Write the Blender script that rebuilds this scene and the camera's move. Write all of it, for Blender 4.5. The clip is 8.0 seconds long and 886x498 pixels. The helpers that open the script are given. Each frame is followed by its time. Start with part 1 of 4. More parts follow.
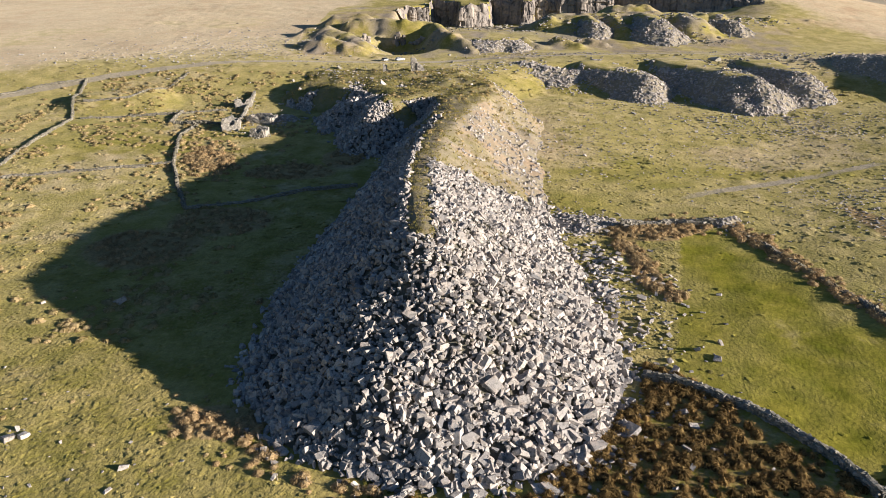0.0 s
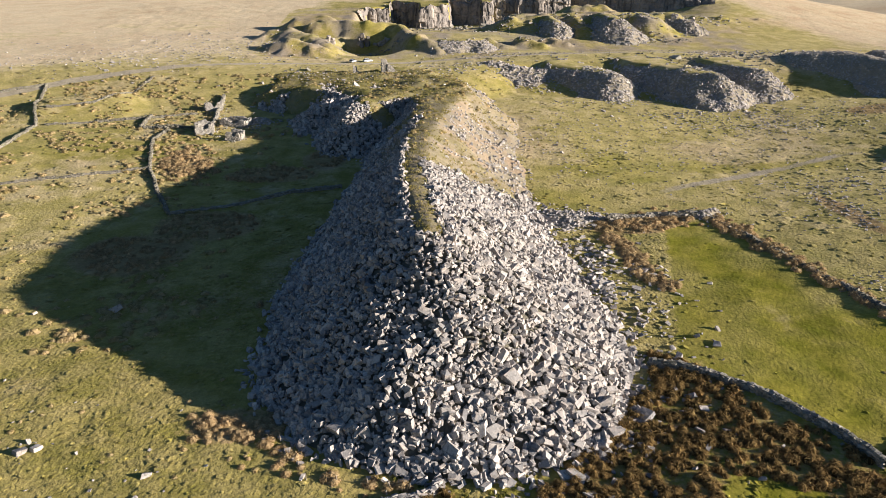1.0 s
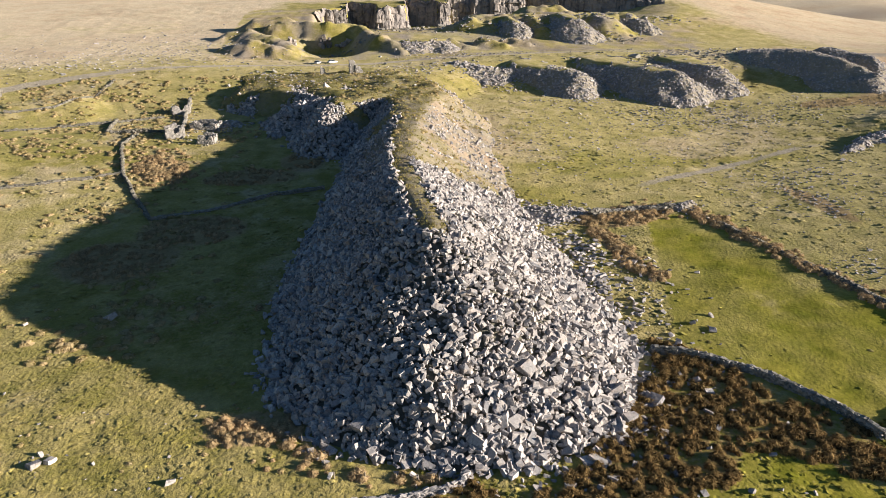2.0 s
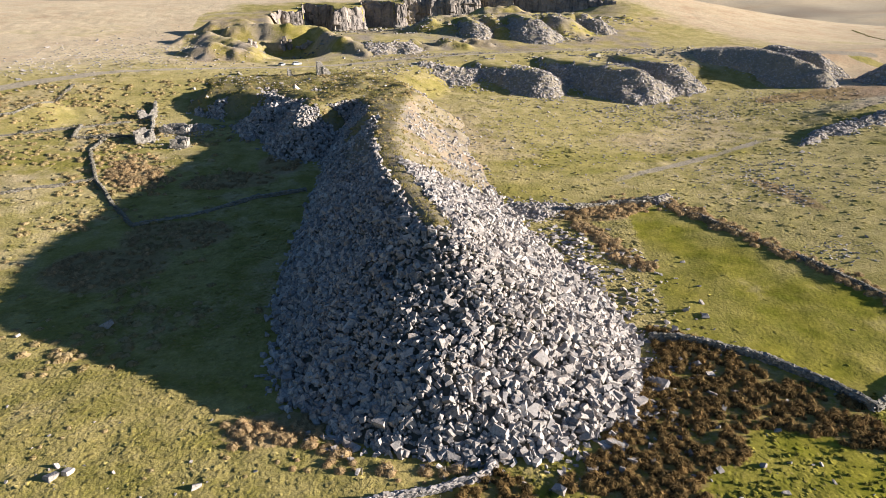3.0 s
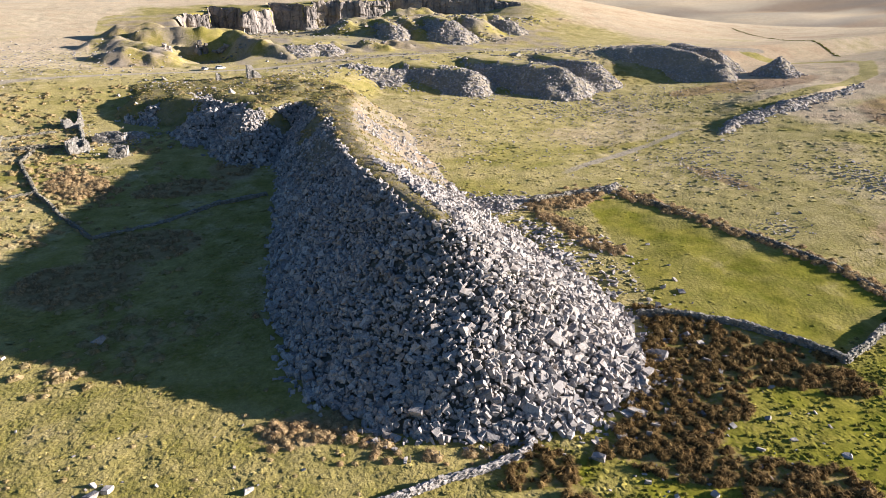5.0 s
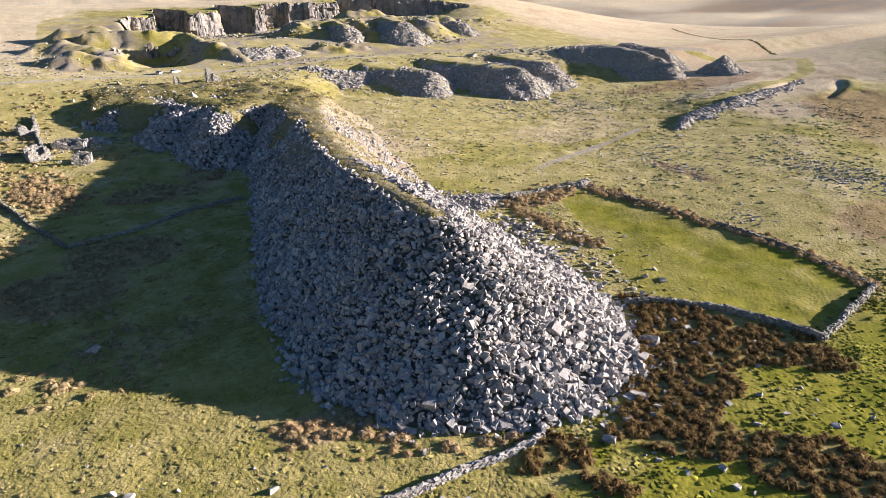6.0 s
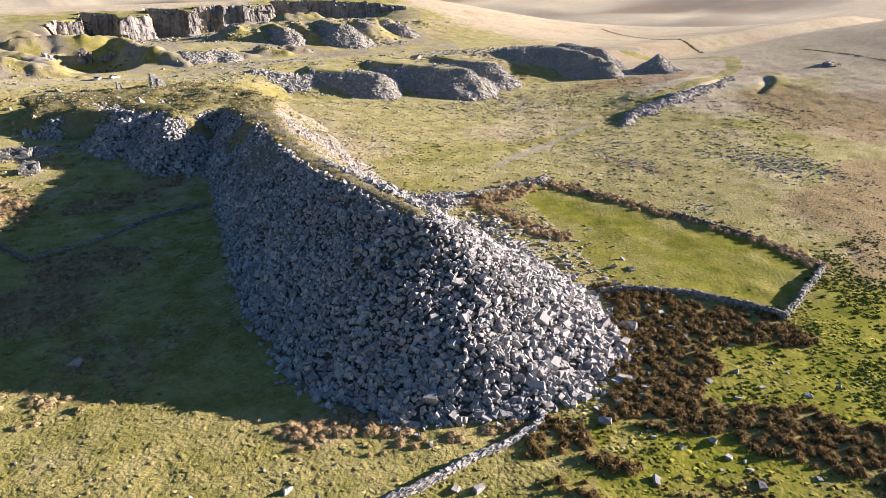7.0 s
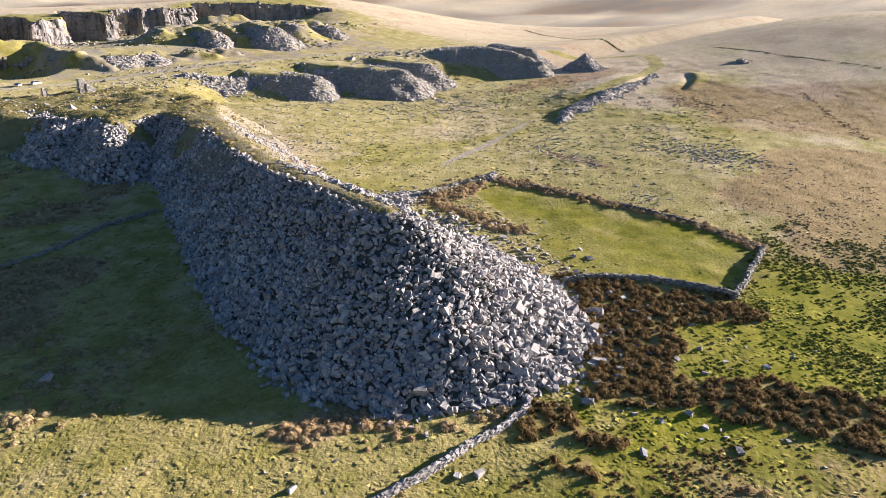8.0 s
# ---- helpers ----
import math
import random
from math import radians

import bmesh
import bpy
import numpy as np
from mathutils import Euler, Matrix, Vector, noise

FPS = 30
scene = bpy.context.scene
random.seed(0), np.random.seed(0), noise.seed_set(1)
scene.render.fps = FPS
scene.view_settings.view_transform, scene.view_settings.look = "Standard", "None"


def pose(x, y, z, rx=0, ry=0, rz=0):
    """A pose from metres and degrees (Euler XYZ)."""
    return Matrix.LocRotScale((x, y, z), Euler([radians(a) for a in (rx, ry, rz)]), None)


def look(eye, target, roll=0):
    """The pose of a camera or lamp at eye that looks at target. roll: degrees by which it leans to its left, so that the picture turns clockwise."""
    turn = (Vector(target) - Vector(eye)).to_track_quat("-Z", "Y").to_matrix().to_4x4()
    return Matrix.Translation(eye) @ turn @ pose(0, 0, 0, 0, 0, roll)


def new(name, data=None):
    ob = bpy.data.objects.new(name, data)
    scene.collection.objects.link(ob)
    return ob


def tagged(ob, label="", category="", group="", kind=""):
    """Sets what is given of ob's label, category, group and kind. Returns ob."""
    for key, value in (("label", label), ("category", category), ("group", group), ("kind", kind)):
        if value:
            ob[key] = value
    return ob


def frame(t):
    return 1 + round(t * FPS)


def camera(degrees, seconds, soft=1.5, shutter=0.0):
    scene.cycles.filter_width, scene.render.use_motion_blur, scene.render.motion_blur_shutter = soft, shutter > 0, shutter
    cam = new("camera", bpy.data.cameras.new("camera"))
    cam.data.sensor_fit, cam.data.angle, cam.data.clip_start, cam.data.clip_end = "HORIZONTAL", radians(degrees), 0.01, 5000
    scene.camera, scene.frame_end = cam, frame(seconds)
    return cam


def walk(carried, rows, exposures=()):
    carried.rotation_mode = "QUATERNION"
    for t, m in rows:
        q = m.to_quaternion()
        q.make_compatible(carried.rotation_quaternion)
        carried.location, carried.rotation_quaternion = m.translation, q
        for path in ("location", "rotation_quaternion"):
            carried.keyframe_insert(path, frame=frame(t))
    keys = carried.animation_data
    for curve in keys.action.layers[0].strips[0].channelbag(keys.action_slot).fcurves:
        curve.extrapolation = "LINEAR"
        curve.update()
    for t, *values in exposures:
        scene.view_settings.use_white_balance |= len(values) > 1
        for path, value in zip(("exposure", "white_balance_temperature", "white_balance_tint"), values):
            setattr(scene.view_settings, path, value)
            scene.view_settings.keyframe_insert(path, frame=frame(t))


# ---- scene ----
cam = camera(64.6, 8.0, 0.9)
PATH = [
    (0, (-0.086, -1.154, 61.052), (-0.101, 0.703, 60.31), -0.9),
    (0.5, (-4.405, -1.867, 61.091), (-4.356, -0.01, 60.35), -0.9),
    (1, (-9.062, -2.513, 61.136), (-8.943, -0.659, 60.395), -1.0),
    (1.5, (-13.754, -2.905, 61.176), (-13.564, -1.057, 60.435), -1.0),
    (3, (-27.911, -3.376, 61.324), (-27.508, -1.562, 60.584), -1.0),
    (3.5, (-32.588, -3.19, 61.413), (-32.116, -1.393, 60.673), -1.0),
    (4, (-37.377, -2.81, 61.438), (-36.832, -1.034, 60.698), -1.0),
    (4.5, (-41.957, -2.301, 61.471), (-41.342, -0.547, 60.731), -0.9),
    (6, (-56.144, -0.005, 61.586), (-55.311, 1.658, 60.85), -0.8),
    (6.5, (-60.74, 1.067, 61.655), (-59.829, 2.689, 60.92), -0.8),
    (7, (-65.284, 2.386, 61.702), (-64.285, 3.956, 60.969), -0.8),
    (7.5, (-69.641, 3.835, 61.717), (-68.557, 5.348, 60.984), -0.7),
    (8, (-74.163, 5.535, 61.726), (-72.987, 6.978, 60.995), -0.7),
]
EXPOSURES = [(0.0, 1.28, 6180, 10), (3.0, 1.47, 6050, 11), (8.0, 1.79, 5820, 15)]
walk(cam, [(t, look(e, a, r)) for t, e, a, r in PATH], EXPOSURES)

# ---- sky and sun ----
SUN_ELEVATION, SUN_AZIMUTH = 11.7, 106.3      # degrees; azimuth clockwise from +y
world = bpy.data.worlds.new("sky")
scene.world = world
world.use_nodes = True
sky = world.node_tree.nodes.new("ShaderNodeTexSky")
sky.sky_type = "NISHITA"
sky.sun_disc = False
sky.sun_elevation, sky.sun_rotation = radians(SUN_ELEVATION), radians(SUN_AZIMUTH)
sky.altitude, sky.dust_density, sky.ozone_density = 350, 0.5, 3.8
background = world.node_tree.nodes["Background"]
background.inputs["Strength"].default_value = 0.036
world.node_tree.links.new(sky.outputs[0], background.inputs["Color"])
ray_down = Vector((-math.sin(radians(SUN_AZIMUTH)) * math.cos(radians(SUN_ELEVATION)),
                   -math.cos(radians(SUN_AZIMUTH)) * math.cos(radians(SUN_ELEVATION)), -math.sin(radians(SUN_ELEVATION))))
sun = new("sun", bpy.data.lights.new("sun", "SUN"))
sun.data.energy, sun.data.angle, sun.data.color = 4.75, radians(0.5), (1.0, 0.87, 0.72)
sun.matrix_world = look((0, 0, 200), Vector((0, 0, 200)) + ray_down)


# ---- materials ----
def material(name, roughness=0.9, specular=0.2):
    m = bpy.data.materials.new(name)
    m.use_nodes = True
    nodes, links = m.node_tree.nodes, m.node_tree.links
    shader = nodes["Principled BSDF"]
    shader.inputs["Roughness"].default_value = roughness
    shader.inputs["Specular IOR Level"].default_value = specular
    return m, nodes, links, shader


def noise_node(nodes, links, scale, detail=4.0, rough=0.55, coords="Object"):
    c = nodes.new("ShaderNodeTexCoord")
    n = nodes.new("ShaderNodeTexNoise")
    n.inputs["Scale"].default_value, n.inputs["Detail"].default_value, n.inputs["Roughness"].default_value = scale, detail, rough
    links.new(c.outputs[coords], n.inputs["Vector"])
    return n.outputs["Fac"]


def ramp(nodes, links, source, low, high, a=(0, 0, 0, 1), b=(1, 1, 1, 1)):
    r = nodes.new("ShaderNodeValToRGB")
    r.color_ramp.elements[0].position, r.color_ramp.elements[1].position = low, high
    r.color_ramp.elements[0].color, r.color_ramp.elements[1].color = a, b
    links.new(source, r.inputs["Fac"])
    return r.outputs["Color"]


def mix(nodes, links, fac, a, b, blend="MIX"):
    n = nodes.new("ShaderNodeMix")
    n.data_type, n.blend_type = "RGBA", blend
    for socket, value in ((n.inputs["Factor"], fac), (n.inputs[6], a), (n.inputs[7], b)):
        if isinstance(value, (int, float)):
            socket.default_value = value
        elif isinstance(value, tuple):
            socket.default_value = (*value[:3], 1)
        else:
            links.new(value, socket)
    return n.outputs[2]


def maths(nodes, links, op, a, b):
    n = nodes.new("ShaderNodeMath")
    n.operation, n.use_clamp = op, op in ("ADD", "SUBTRACT")
    for socket, value in zip(n.inputs, (a, b)):
        if isinstance(value, (int, float)):
            socket.default_value = value
        else:
            links.new(value, socket)
    return n.outputs[0]


def bump(nodes, links, shader, height, distance, strength=1.0, under=None):
    b = nodes.new("ShaderNodeBump")
    b.inputs["Distance"].default_value = distance
    if isinstance(strength, (int, float)):
        b.inputs["Strength"].default_value = strength
    else:
        links.new(strength, b.inputs["Strength"])
    links.new(height, b.inputs["Height"])
    if under is not None:
        links.new(under, b.inputs["Normal"])
    links.new(b.outputs["Normal"], shader.inputs["Normal"])
    return b.outputs["Normal"]


GREEN, OLIVE, TAN, HEATH, BARE = (0.255, 0.225, 0.048), (0.41, 0.335, 0.125), (0.64, 0.53, 0.44), (0.33, 0.21, 0.125), (0.33, 0.305, 0.285)


def grass_material(name, attribute, sheen=0.19, bare=(BARE, (0.30, 0.26, 0.21)), dry=(TAN, (0.55, 0.44, 0.31))):
    """Moorland turf: the attribute's channels say how dry, how heathery, how bare and how lush it is."""
    m, nodes, links, shader = material(name, 1.0, 0.05)
    cover = nodes.new("ShaderNodeAttribute")
    cover.attribute_name = attribute
    split = nodes.new("ShaderNodeSeparateColor")
    links.new(cover.outputs["Color"], split.inputs["Color"])
    broad, patch = noise_node(nodes, links, 0.035, 5), noise_node(nodes, links, 0.16, 6, 0.62)
    clump = noise_node(nodes, links, 0.5, 4, 0.7)
    tuft, fine = noise_node(nodes, links, 1.5, 3, 0.55), noise_node(nodes, links, 5.0, 3, 0.6)

    def masked(channel, noise_source, softness=0.35):
        shifted = maths(nodes, links, "SUBTRACT", maths(nodes, links, "ADD", split.outputs[channel], maths(nodes, links, "MULTIPLY", noise_source, softness * 2)), softness + 0.0)
        return ramp(nodes, links, shifted, 0.25, 0.75)

    colour = mix(nodes, links, ramp(nodes, links, patch, 0.38, 0.62), GREEN, OLIVE)
    lush = maths(nodes, links, "MULTIPLY", cover.outputs["Alpha"], 0.85)
    colour = mix(nodes, links, lush, colour, mix(nodes, links, ramp(nodes, links, patch, 0.3, 0.7), (0.155, 0.185, 0.012), (0.38, 0.34, 0.032)))
    colour = mix(nodes, links, masked("Red", patch), colour, mix(nodes, links, broad, *dry))
    mottle = maths(nodes, links, "MULTIPLY", ramp(nodes, links, noise_node(nodes, links, 0.075, 6, 0.68), 0.46, 0.62), maths(nodes, links, "SUBTRACT", split.outputs["Red"], 0.28))
    colour = mix(nodes, links, mottle, colour, (0.45, 0.315, 0.215))
    colour = mix(nodes, links, masked("Green", tuft, 0.45), colour, mix(nodes, links, patch, HEATH, (0.50, 0.345, 0.24)))
    colour = mix(nodes, links, masked("Blue", tuft, 0.3), colour, mix(nodes, links, fine, *bare))
    colour = mix(nodes, links, 0.5, colour, ramp(nodes, links, tuft, 0.25, 0.75, (0.58, 0.58, 0.53, 1), (1.32, 1.28, 1.2, 1)), "MULTIPLY")
    colour = mix(nodes, links, 0.5, colour, ramp(nodes, links, clump, 0.3, 0.7, (0.62, 0.64, 0.6, 1), (1.25, 1.22, 1.2, 1)), "MULTIPLY")
    colour = mix(nodes, links, 0.5, colour, ramp(nodes, links, fine, 0.25, 0.75, (0.6, 0.6, 0.55, 1), (1.35, 1.35, 1.3, 1)), "MULTIPLY")
    links.new(colour, shader.inputs["Base Color"])
    soft = maths(nodes, links, "SUBTRACT", sheen, maths(nodes, links, "MULTIPLY", cover.outputs["Alpha"], 0.24))
    links.new(maths(nodes, links, "SUBTRACT", soft, maths(nodes, links, "MULTIPLY", split.outputs["Green"], 0.24)), shader.inputs["Sheen Weight"])
    shader.inputs["Sheen Roughness"].default_value = 0.6
    shader.inputs["Sheen Tint"].default_value = (1.0, 0.87, 0.64, 1)
    smooth = maths(nodes, links, "SUBTRACT", 1.0, maths(nodes, links, "MULTIPLY", cover.outputs["Alpha"], 0.78))
    first = bump(nodes, links, shader, tuft, 0.24, smooth)
    bump(nodes, links, shader, fine, 0.06, smooth, first)
    return m


def granite_material(name, light, dark, warm, island=True):
    """Broken granite: every block its own tone, speckled, with stains and lichen."""
    m, nodes, links, shader = material(name, 0.85, 0.25)
    if island:
        own = nodes.new("ShaderNodeNewGeometry").outputs["Random Per Island"]
    else:
        own = nodes.new("ShaderNodeObjectInfo").outputs["Random"]
    stain, speck = noise_node(nodes, links, 0.9, 4, 0.6), noise_node(nodes, links, 7.0, 3, 0.7)
    colour = mix(nodes, links, own, dark, light)
    colour = mix(nodes, links, ramp(nodes, links, stain, 0.45, 0.7), colour, warm)
    colour = mix(nodes, links, 0.7, colour, ramp(nodes, links, speck, 0.3, 0.7, (0.65, 0.65, 0.66, 1), (1.2, 1.19, 1.17, 1)), "MULTIPLY")
    lichen = noise_node(nodes, links, 2.3, 4, 0.65)
    colour = mix(nodes, links, ramp(nodes, links, lichen, 0.52, 0.62), colour, (0.62, 0.63, 0.62), "MULTIPLY")
    links.new(colour, shader.inputs["Base Color"])
    first = bump(nodes, links, shader, stain, 0.25, 0.7)
    bump(nodes, links, shader, speck, 0.05, 0.8, first)
    return m


def cliff_material(name, pale, dark, stain):
    """Quarried rock: broad tones, dark water streaks down the face, fine cracks."""
    m, nodes, links, shader = material(name, 0.85, 0.25)
    place = nodes.new("ShaderNodeTexCoord")
    stretch = nodes.new("ShaderNodeMapping")
    stretch.inputs["Scale"].default_value = (1.0, 1.0, 0.14)
    links.new(place.outputs["Object"], stretch.inputs["Vector"])
    streak = nodes.new("ShaderNodeTexNoise")
    streak.inputs["Scale"].default_value, streak.inputs["Detail"].default_value, streak.inputs["Roughness"].default_value = 0.32, 5.0, 0.6
    links.new(stretch.outputs["Vector"], streak.inputs["Vector"])
    broad, fine = noise_node(nodes, links, 0.09, 4), noise_node(nodes, links, 1.6, 4, 0.65)
    colour = mix(nodes, links, ramp(nodes, links, broad, 0.35, 0.65), dark, pale)
    colour = mix(nodes, links, ramp(nodes, links, streak.outputs["Fac"], 0.5, 0.68), colour, stain)
    colour = mix(nodes, links, 0.6, colour, ramp(nodes, links, fine, 0.3, 0.7, (0.7, 0.7, 0.72, 1), (1.15, 1.14, 1.1, 1)), "MULTIPLY")
    links.new(colour, shader.inputs["Base Color"])
    first = bump(nodes, links, shader, streak.outputs["Fac"], 0.8, 0.8)
    bump(nodes, links, shader, fine, 0.3, 0.8, first)
    return m


def plant_material(name, a, b):
    m, nodes, links, shader = material(name, 0.95, 0.1)
    own = nodes.new("ShaderNodeNewGeometry").outputs["Random Per Island"]
    broad = noise_node(nodes, links, 0.3, 3)
    colour = mix(nodes, links, own, a, b)
    colour = mix(nodes, links, 0.5, colour, ramp(nodes, links, broad, 0.3, 0.7, (0.6, 0.65, 0.6, 1), (1.3, 1.2, 1.1, 1)), "MULTIPLY")
    links.new(colour, shader.inputs["Base Color"])
    thin = nodes.new("ShaderNodeBsdfTranslucent")
    links.new(colour, thin.inputs["Color"])
    both = nodes.new("ShaderNodeMixShader")
    both.inputs["Fac"].default_value = 0.35
    links.new(shader.outputs[0], both.inputs[1])
    links.new(thin.outputs[0], both.inputs[2])
    links.new(both.outputs[0], nodes["Material Output"].inputs["Surface"])
    return m


def plain_material(name, colour, roughness=0.6, metal=0.0, variation=0.15):
    m, nodes, links, shader = material(name, roughness, 0.4)
    n = noise_node(nodes, links, 3.0, 4)
    lo, hi = [tuple(max(0, c * k) for c in colour) for k in (1 - variation, 1 + variation)]
    links.new(mix(nodes, links, n, lo, hi), shader.inputs["Base Color"])
    shader.inputs["Metallic"].default_value = metal
    return m


TURF = grass_material("moor turf", "cover")
# its bare pair is darkened to stand for the shade between the blocks
TIP_EARTH_SHADE = grass_material("tip earth and gap shade", "cover", 0.05, ((0.17, 0.165, 0.16), (0.085, 0.083, 0.08)), ((0.36, 0.32, 0.29), (0.25, 0.22, 0.19)))
GRANITE = granite_material("broken granite", (0.60, 0.55, 0.505), (0.20, 0.20, 0.21), (0.44, 0.38, 0.335))
GRANITE_BLOCK = granite_material("granite block", (0.60, 0.55, 0.505), (0.20, 0.20, 0.21), (0.44, 0.38, 0.335), False)
OLD_WALL = granite_material("mossy field wall", (0.32, 0.29, 0.24), (0.14, 0.13, 0.11), (0.20, 0.19, 0.12))
WALL_STONE = granite_material("weathered wall stone", (0.42, 0.39, 0.34), (0.19, 0.18, 0.16), (0.27, 0.25, 0.18))
RUIN_STONE = granite_material("ruin masonry", (0.52, 0.48, 0.43), (0.30, 0.28, 0.26), (0.36, 0.33, 0.27))
CLIFF_STONE = cliff_material("quarried granite face", (0.42, 0.365, 0.315), (0.24, 0.215, 0.20), (0.08, 0.075, 0.072))
RUSH = plant_material("brown rushes", (0.075, 0.05, 0.02), (0.38, 0.26, 0.11))
SEDGE = plant_material("bleached sedge", (0.33, 0.265, 0.11), (0.58, 0.455, 0.26))
BRACKEN = plant_material("dead bracken", (0.32, 0.23, 0.12), (0.64, 0.49, 0.29))
HEATHER_PLANT = plant_material("faded heather", (0.32, 0.22, 0.13), (0.56, 0.40, 0.26))
SHORT_GRASS = plant_material("rough grass", (0.24, 0.215, 0.055), (0.43, 0.365, 0.15))
WET_GRASS = plant_material("dark wet grass", (0.10, 0.115, 0.02), (0.30, 0.28, 0.07))
WOOD = plain_material("weathered post wood", (0.28, 0.24, 0.19), 0.9)
WIRE = plain_material("galvanised wire", (0.35, 0.35, 0.35), 0.5, 0.8)


# ---- plan: the lie of the land ----
def lattice(ix, iy, seed):
    n = (ix * 374761393 + iy * 668265263 + seed * 974711) & 0x7FFFFFFF
    n = ((n ^ (n >> 13)) * 1274126177) & 0x7FFFFFFF
    return ((n ^ (n >> 16)) & 0xFFFF) / 32767.5 - 1.0


def rough(x, y, size, octaves=3, seed=1):
    """Smooth random relief, about -1 to 1, with bumps of that size in metres."""
    total, gain = np.zeros(np.shape(x)), 1.0
    for k in range(octaves):
        u, v = x / size * 2 ** k, y / size * 2 ** k
        iu, iv = np.floor(u).astype(np.int64), np.floor(v).astype(np.int64)
        fu, fv = u - iu, v - iv
        fu, fv = fu * fu * (3 - 2 * fu), fv * fv * (3 - 2 * fv)
        s = seed + 17 * k
        low = lattice(iu, iv, s) * (1 - fu) + lattice(iu + 1, iv, s) * fu
        high = lattice(iu, iv + 1, s) * (1 - fu) + lattice(iu + 1, iv + 1, s) * fu
        total += gain * (low * (1 - fv) + high * fv)
        gain *= 0.5
    return total


def hill(x, y, cx, cy, sx, sy):
    return np.exp(-0.5 * (((x - cx) / sx) ** 2 + ((y - cy) / sy) ** 2))


def rise(t, width):
    return width * np.logaddexp(0, t / width)


def step(t, a, b):
    u = np.clip((t - a) / (b - a), 0, 1)
    return u * u * (3 - 2 * u)


def along(x, y, points):
    """Distance to a polyline, how far along it (0 to 1), and on which side (+ is to its left)."""
    best, where, side = np.full(np.shape(x), 1e9), np.zeros(np.shape(x)), np.zeros(np.shape(x))
    n = len(points) - 1
    for i in range(n):
        (ax, ay), (bx, by) = points[i][:2], points[i + 1][:2]
        dx, dy = bx - ax, by - ay
        t = np.clip(((x - ax) * dx + (y - ay) * dy) / (dx * dx + dy * dy), 0, 1)
        d = np.hypot(x - ax - t * dx, y - ay - t * dy)
        near = d < best
        best, where = np.where(near, d, best), np.where(near, (i + t) / n, where)
        side = np.where(near, np.sign(dx * (y - ay) - dy * (x - ax)), side)
    return best, where, side


def ridge_height(x, y, spine, left, right):
    """Height of a tipped bank: a crest line of (x, y, z, half width) and the fall of its flanks to either side,
    one number or one for each point of the crest."""
    best = np.full(np.shape(x), -1e9)
    lefts, rights = np.broadcast_to(left, len(spine)), np.broadcast_to(right, len(spine))
    for k, (a, b) in enumerate(zip(spine[:-1], spine[1:])):
        dx, dy = b[0] - a[0], b[1] - a[1]
        t = np.clip(((x - a[0]) * dx + (y - a[1]) * dy) / (dx * dx + dy * dy + 1e-9), 0, 1)
        d = np.hypot(x - a[0] - t * dx, y - a[1] - t * dy) - (a[3] + t * (b[3] - a[3]))
        off = np.hypot(x - a[0] - t * dx, y - a[1] - t * dy) * math.hypot(dx, dy) + 1e-6
        lean = step((dx * (y - a[1]) - dy * (x - a[0])) / off, -1, 1)
        fall = lean * (lefts[k] + t * (lefts[k + 1] - lefts[k])) + (1 - lean) * (rights[k] + t * (rights[k + 1] - rights[k]))
        z = a[2] + t * (b[2] - a[2]) - fall * (np.sqrt(np.maximum(d, -3) ** 2 + 1.0) + np.maximum(d, -3)) * 0.5 * np.where(d > -3, 1, 0)
        best = np.maximum(best, z)
    return best


# grassed-over mounds of the quarry: crest line, fall
PIT_MOUNDS = [
    ([(-68, 350, 29.6, 2), (-58, 348, 32.4, 1.5), (-47, 341, 29.6, 1.5), (-33, 331, 25, 1.5)], 0.46),
    ([(-72, 380, 33.0, 2), (-61, 378, 34.4, 2), (-50, 366, 31.6, 2), (-42, 354, 28.5, 2)], 0.5),
    ([(-60, 405, 38.5, 2), (-45, 402, 38.5, 2)], 0.6),
    ([(-50, 392, 35.8, 3), (-37, 392, 36.4, 3), (-22, 388, 36.6, 3), (-9, 388, 35.2, 3)], 1.1),
    ([(-5, 386, 35, 2), (-2, 371, 33.2, 2), (4, 355, 31.6, 2.5), (12, 346, 28.8, 2), (14, 332, 23.6, 1.5)], 0.95),
]
ROAD_MOUNDS = [
    ([(16, 352, 28.6, 3), (30, 352, 28.8, 3)], 0.55),
    ([(38, 358, 29, 2), (45, 352, 27.4, 1)], 0.6),
    ([(56, 360, 28.4, 2), (64, 353, 26.8, 1.5)], 0.6),
    ([(70, 364, 28, 2), (77, 357, 26.2, 1)], 0.6),
    ([(42, 404, 30.5, 2), (58, 402, 36, 2), (66, 392, 31, 2)], 0.65),
    ([(170, 420, 33, 3), (184, 418, 32.3, 2)], 0.55),
    ([(200, 425, 31, 2), (216, 420, 30, 2)], 0.55),
]
TRAMWAY = [
    ([(52, 319, 22.4, 11), (100, 319, 22.9, 13), (150, 312, 22.9, 10), (188, 306, 24.2, 8)], 0.3),
    ([(-131, 262, 20.0, 4), (-114, 268, 20.6, 5)], 0.3),
]
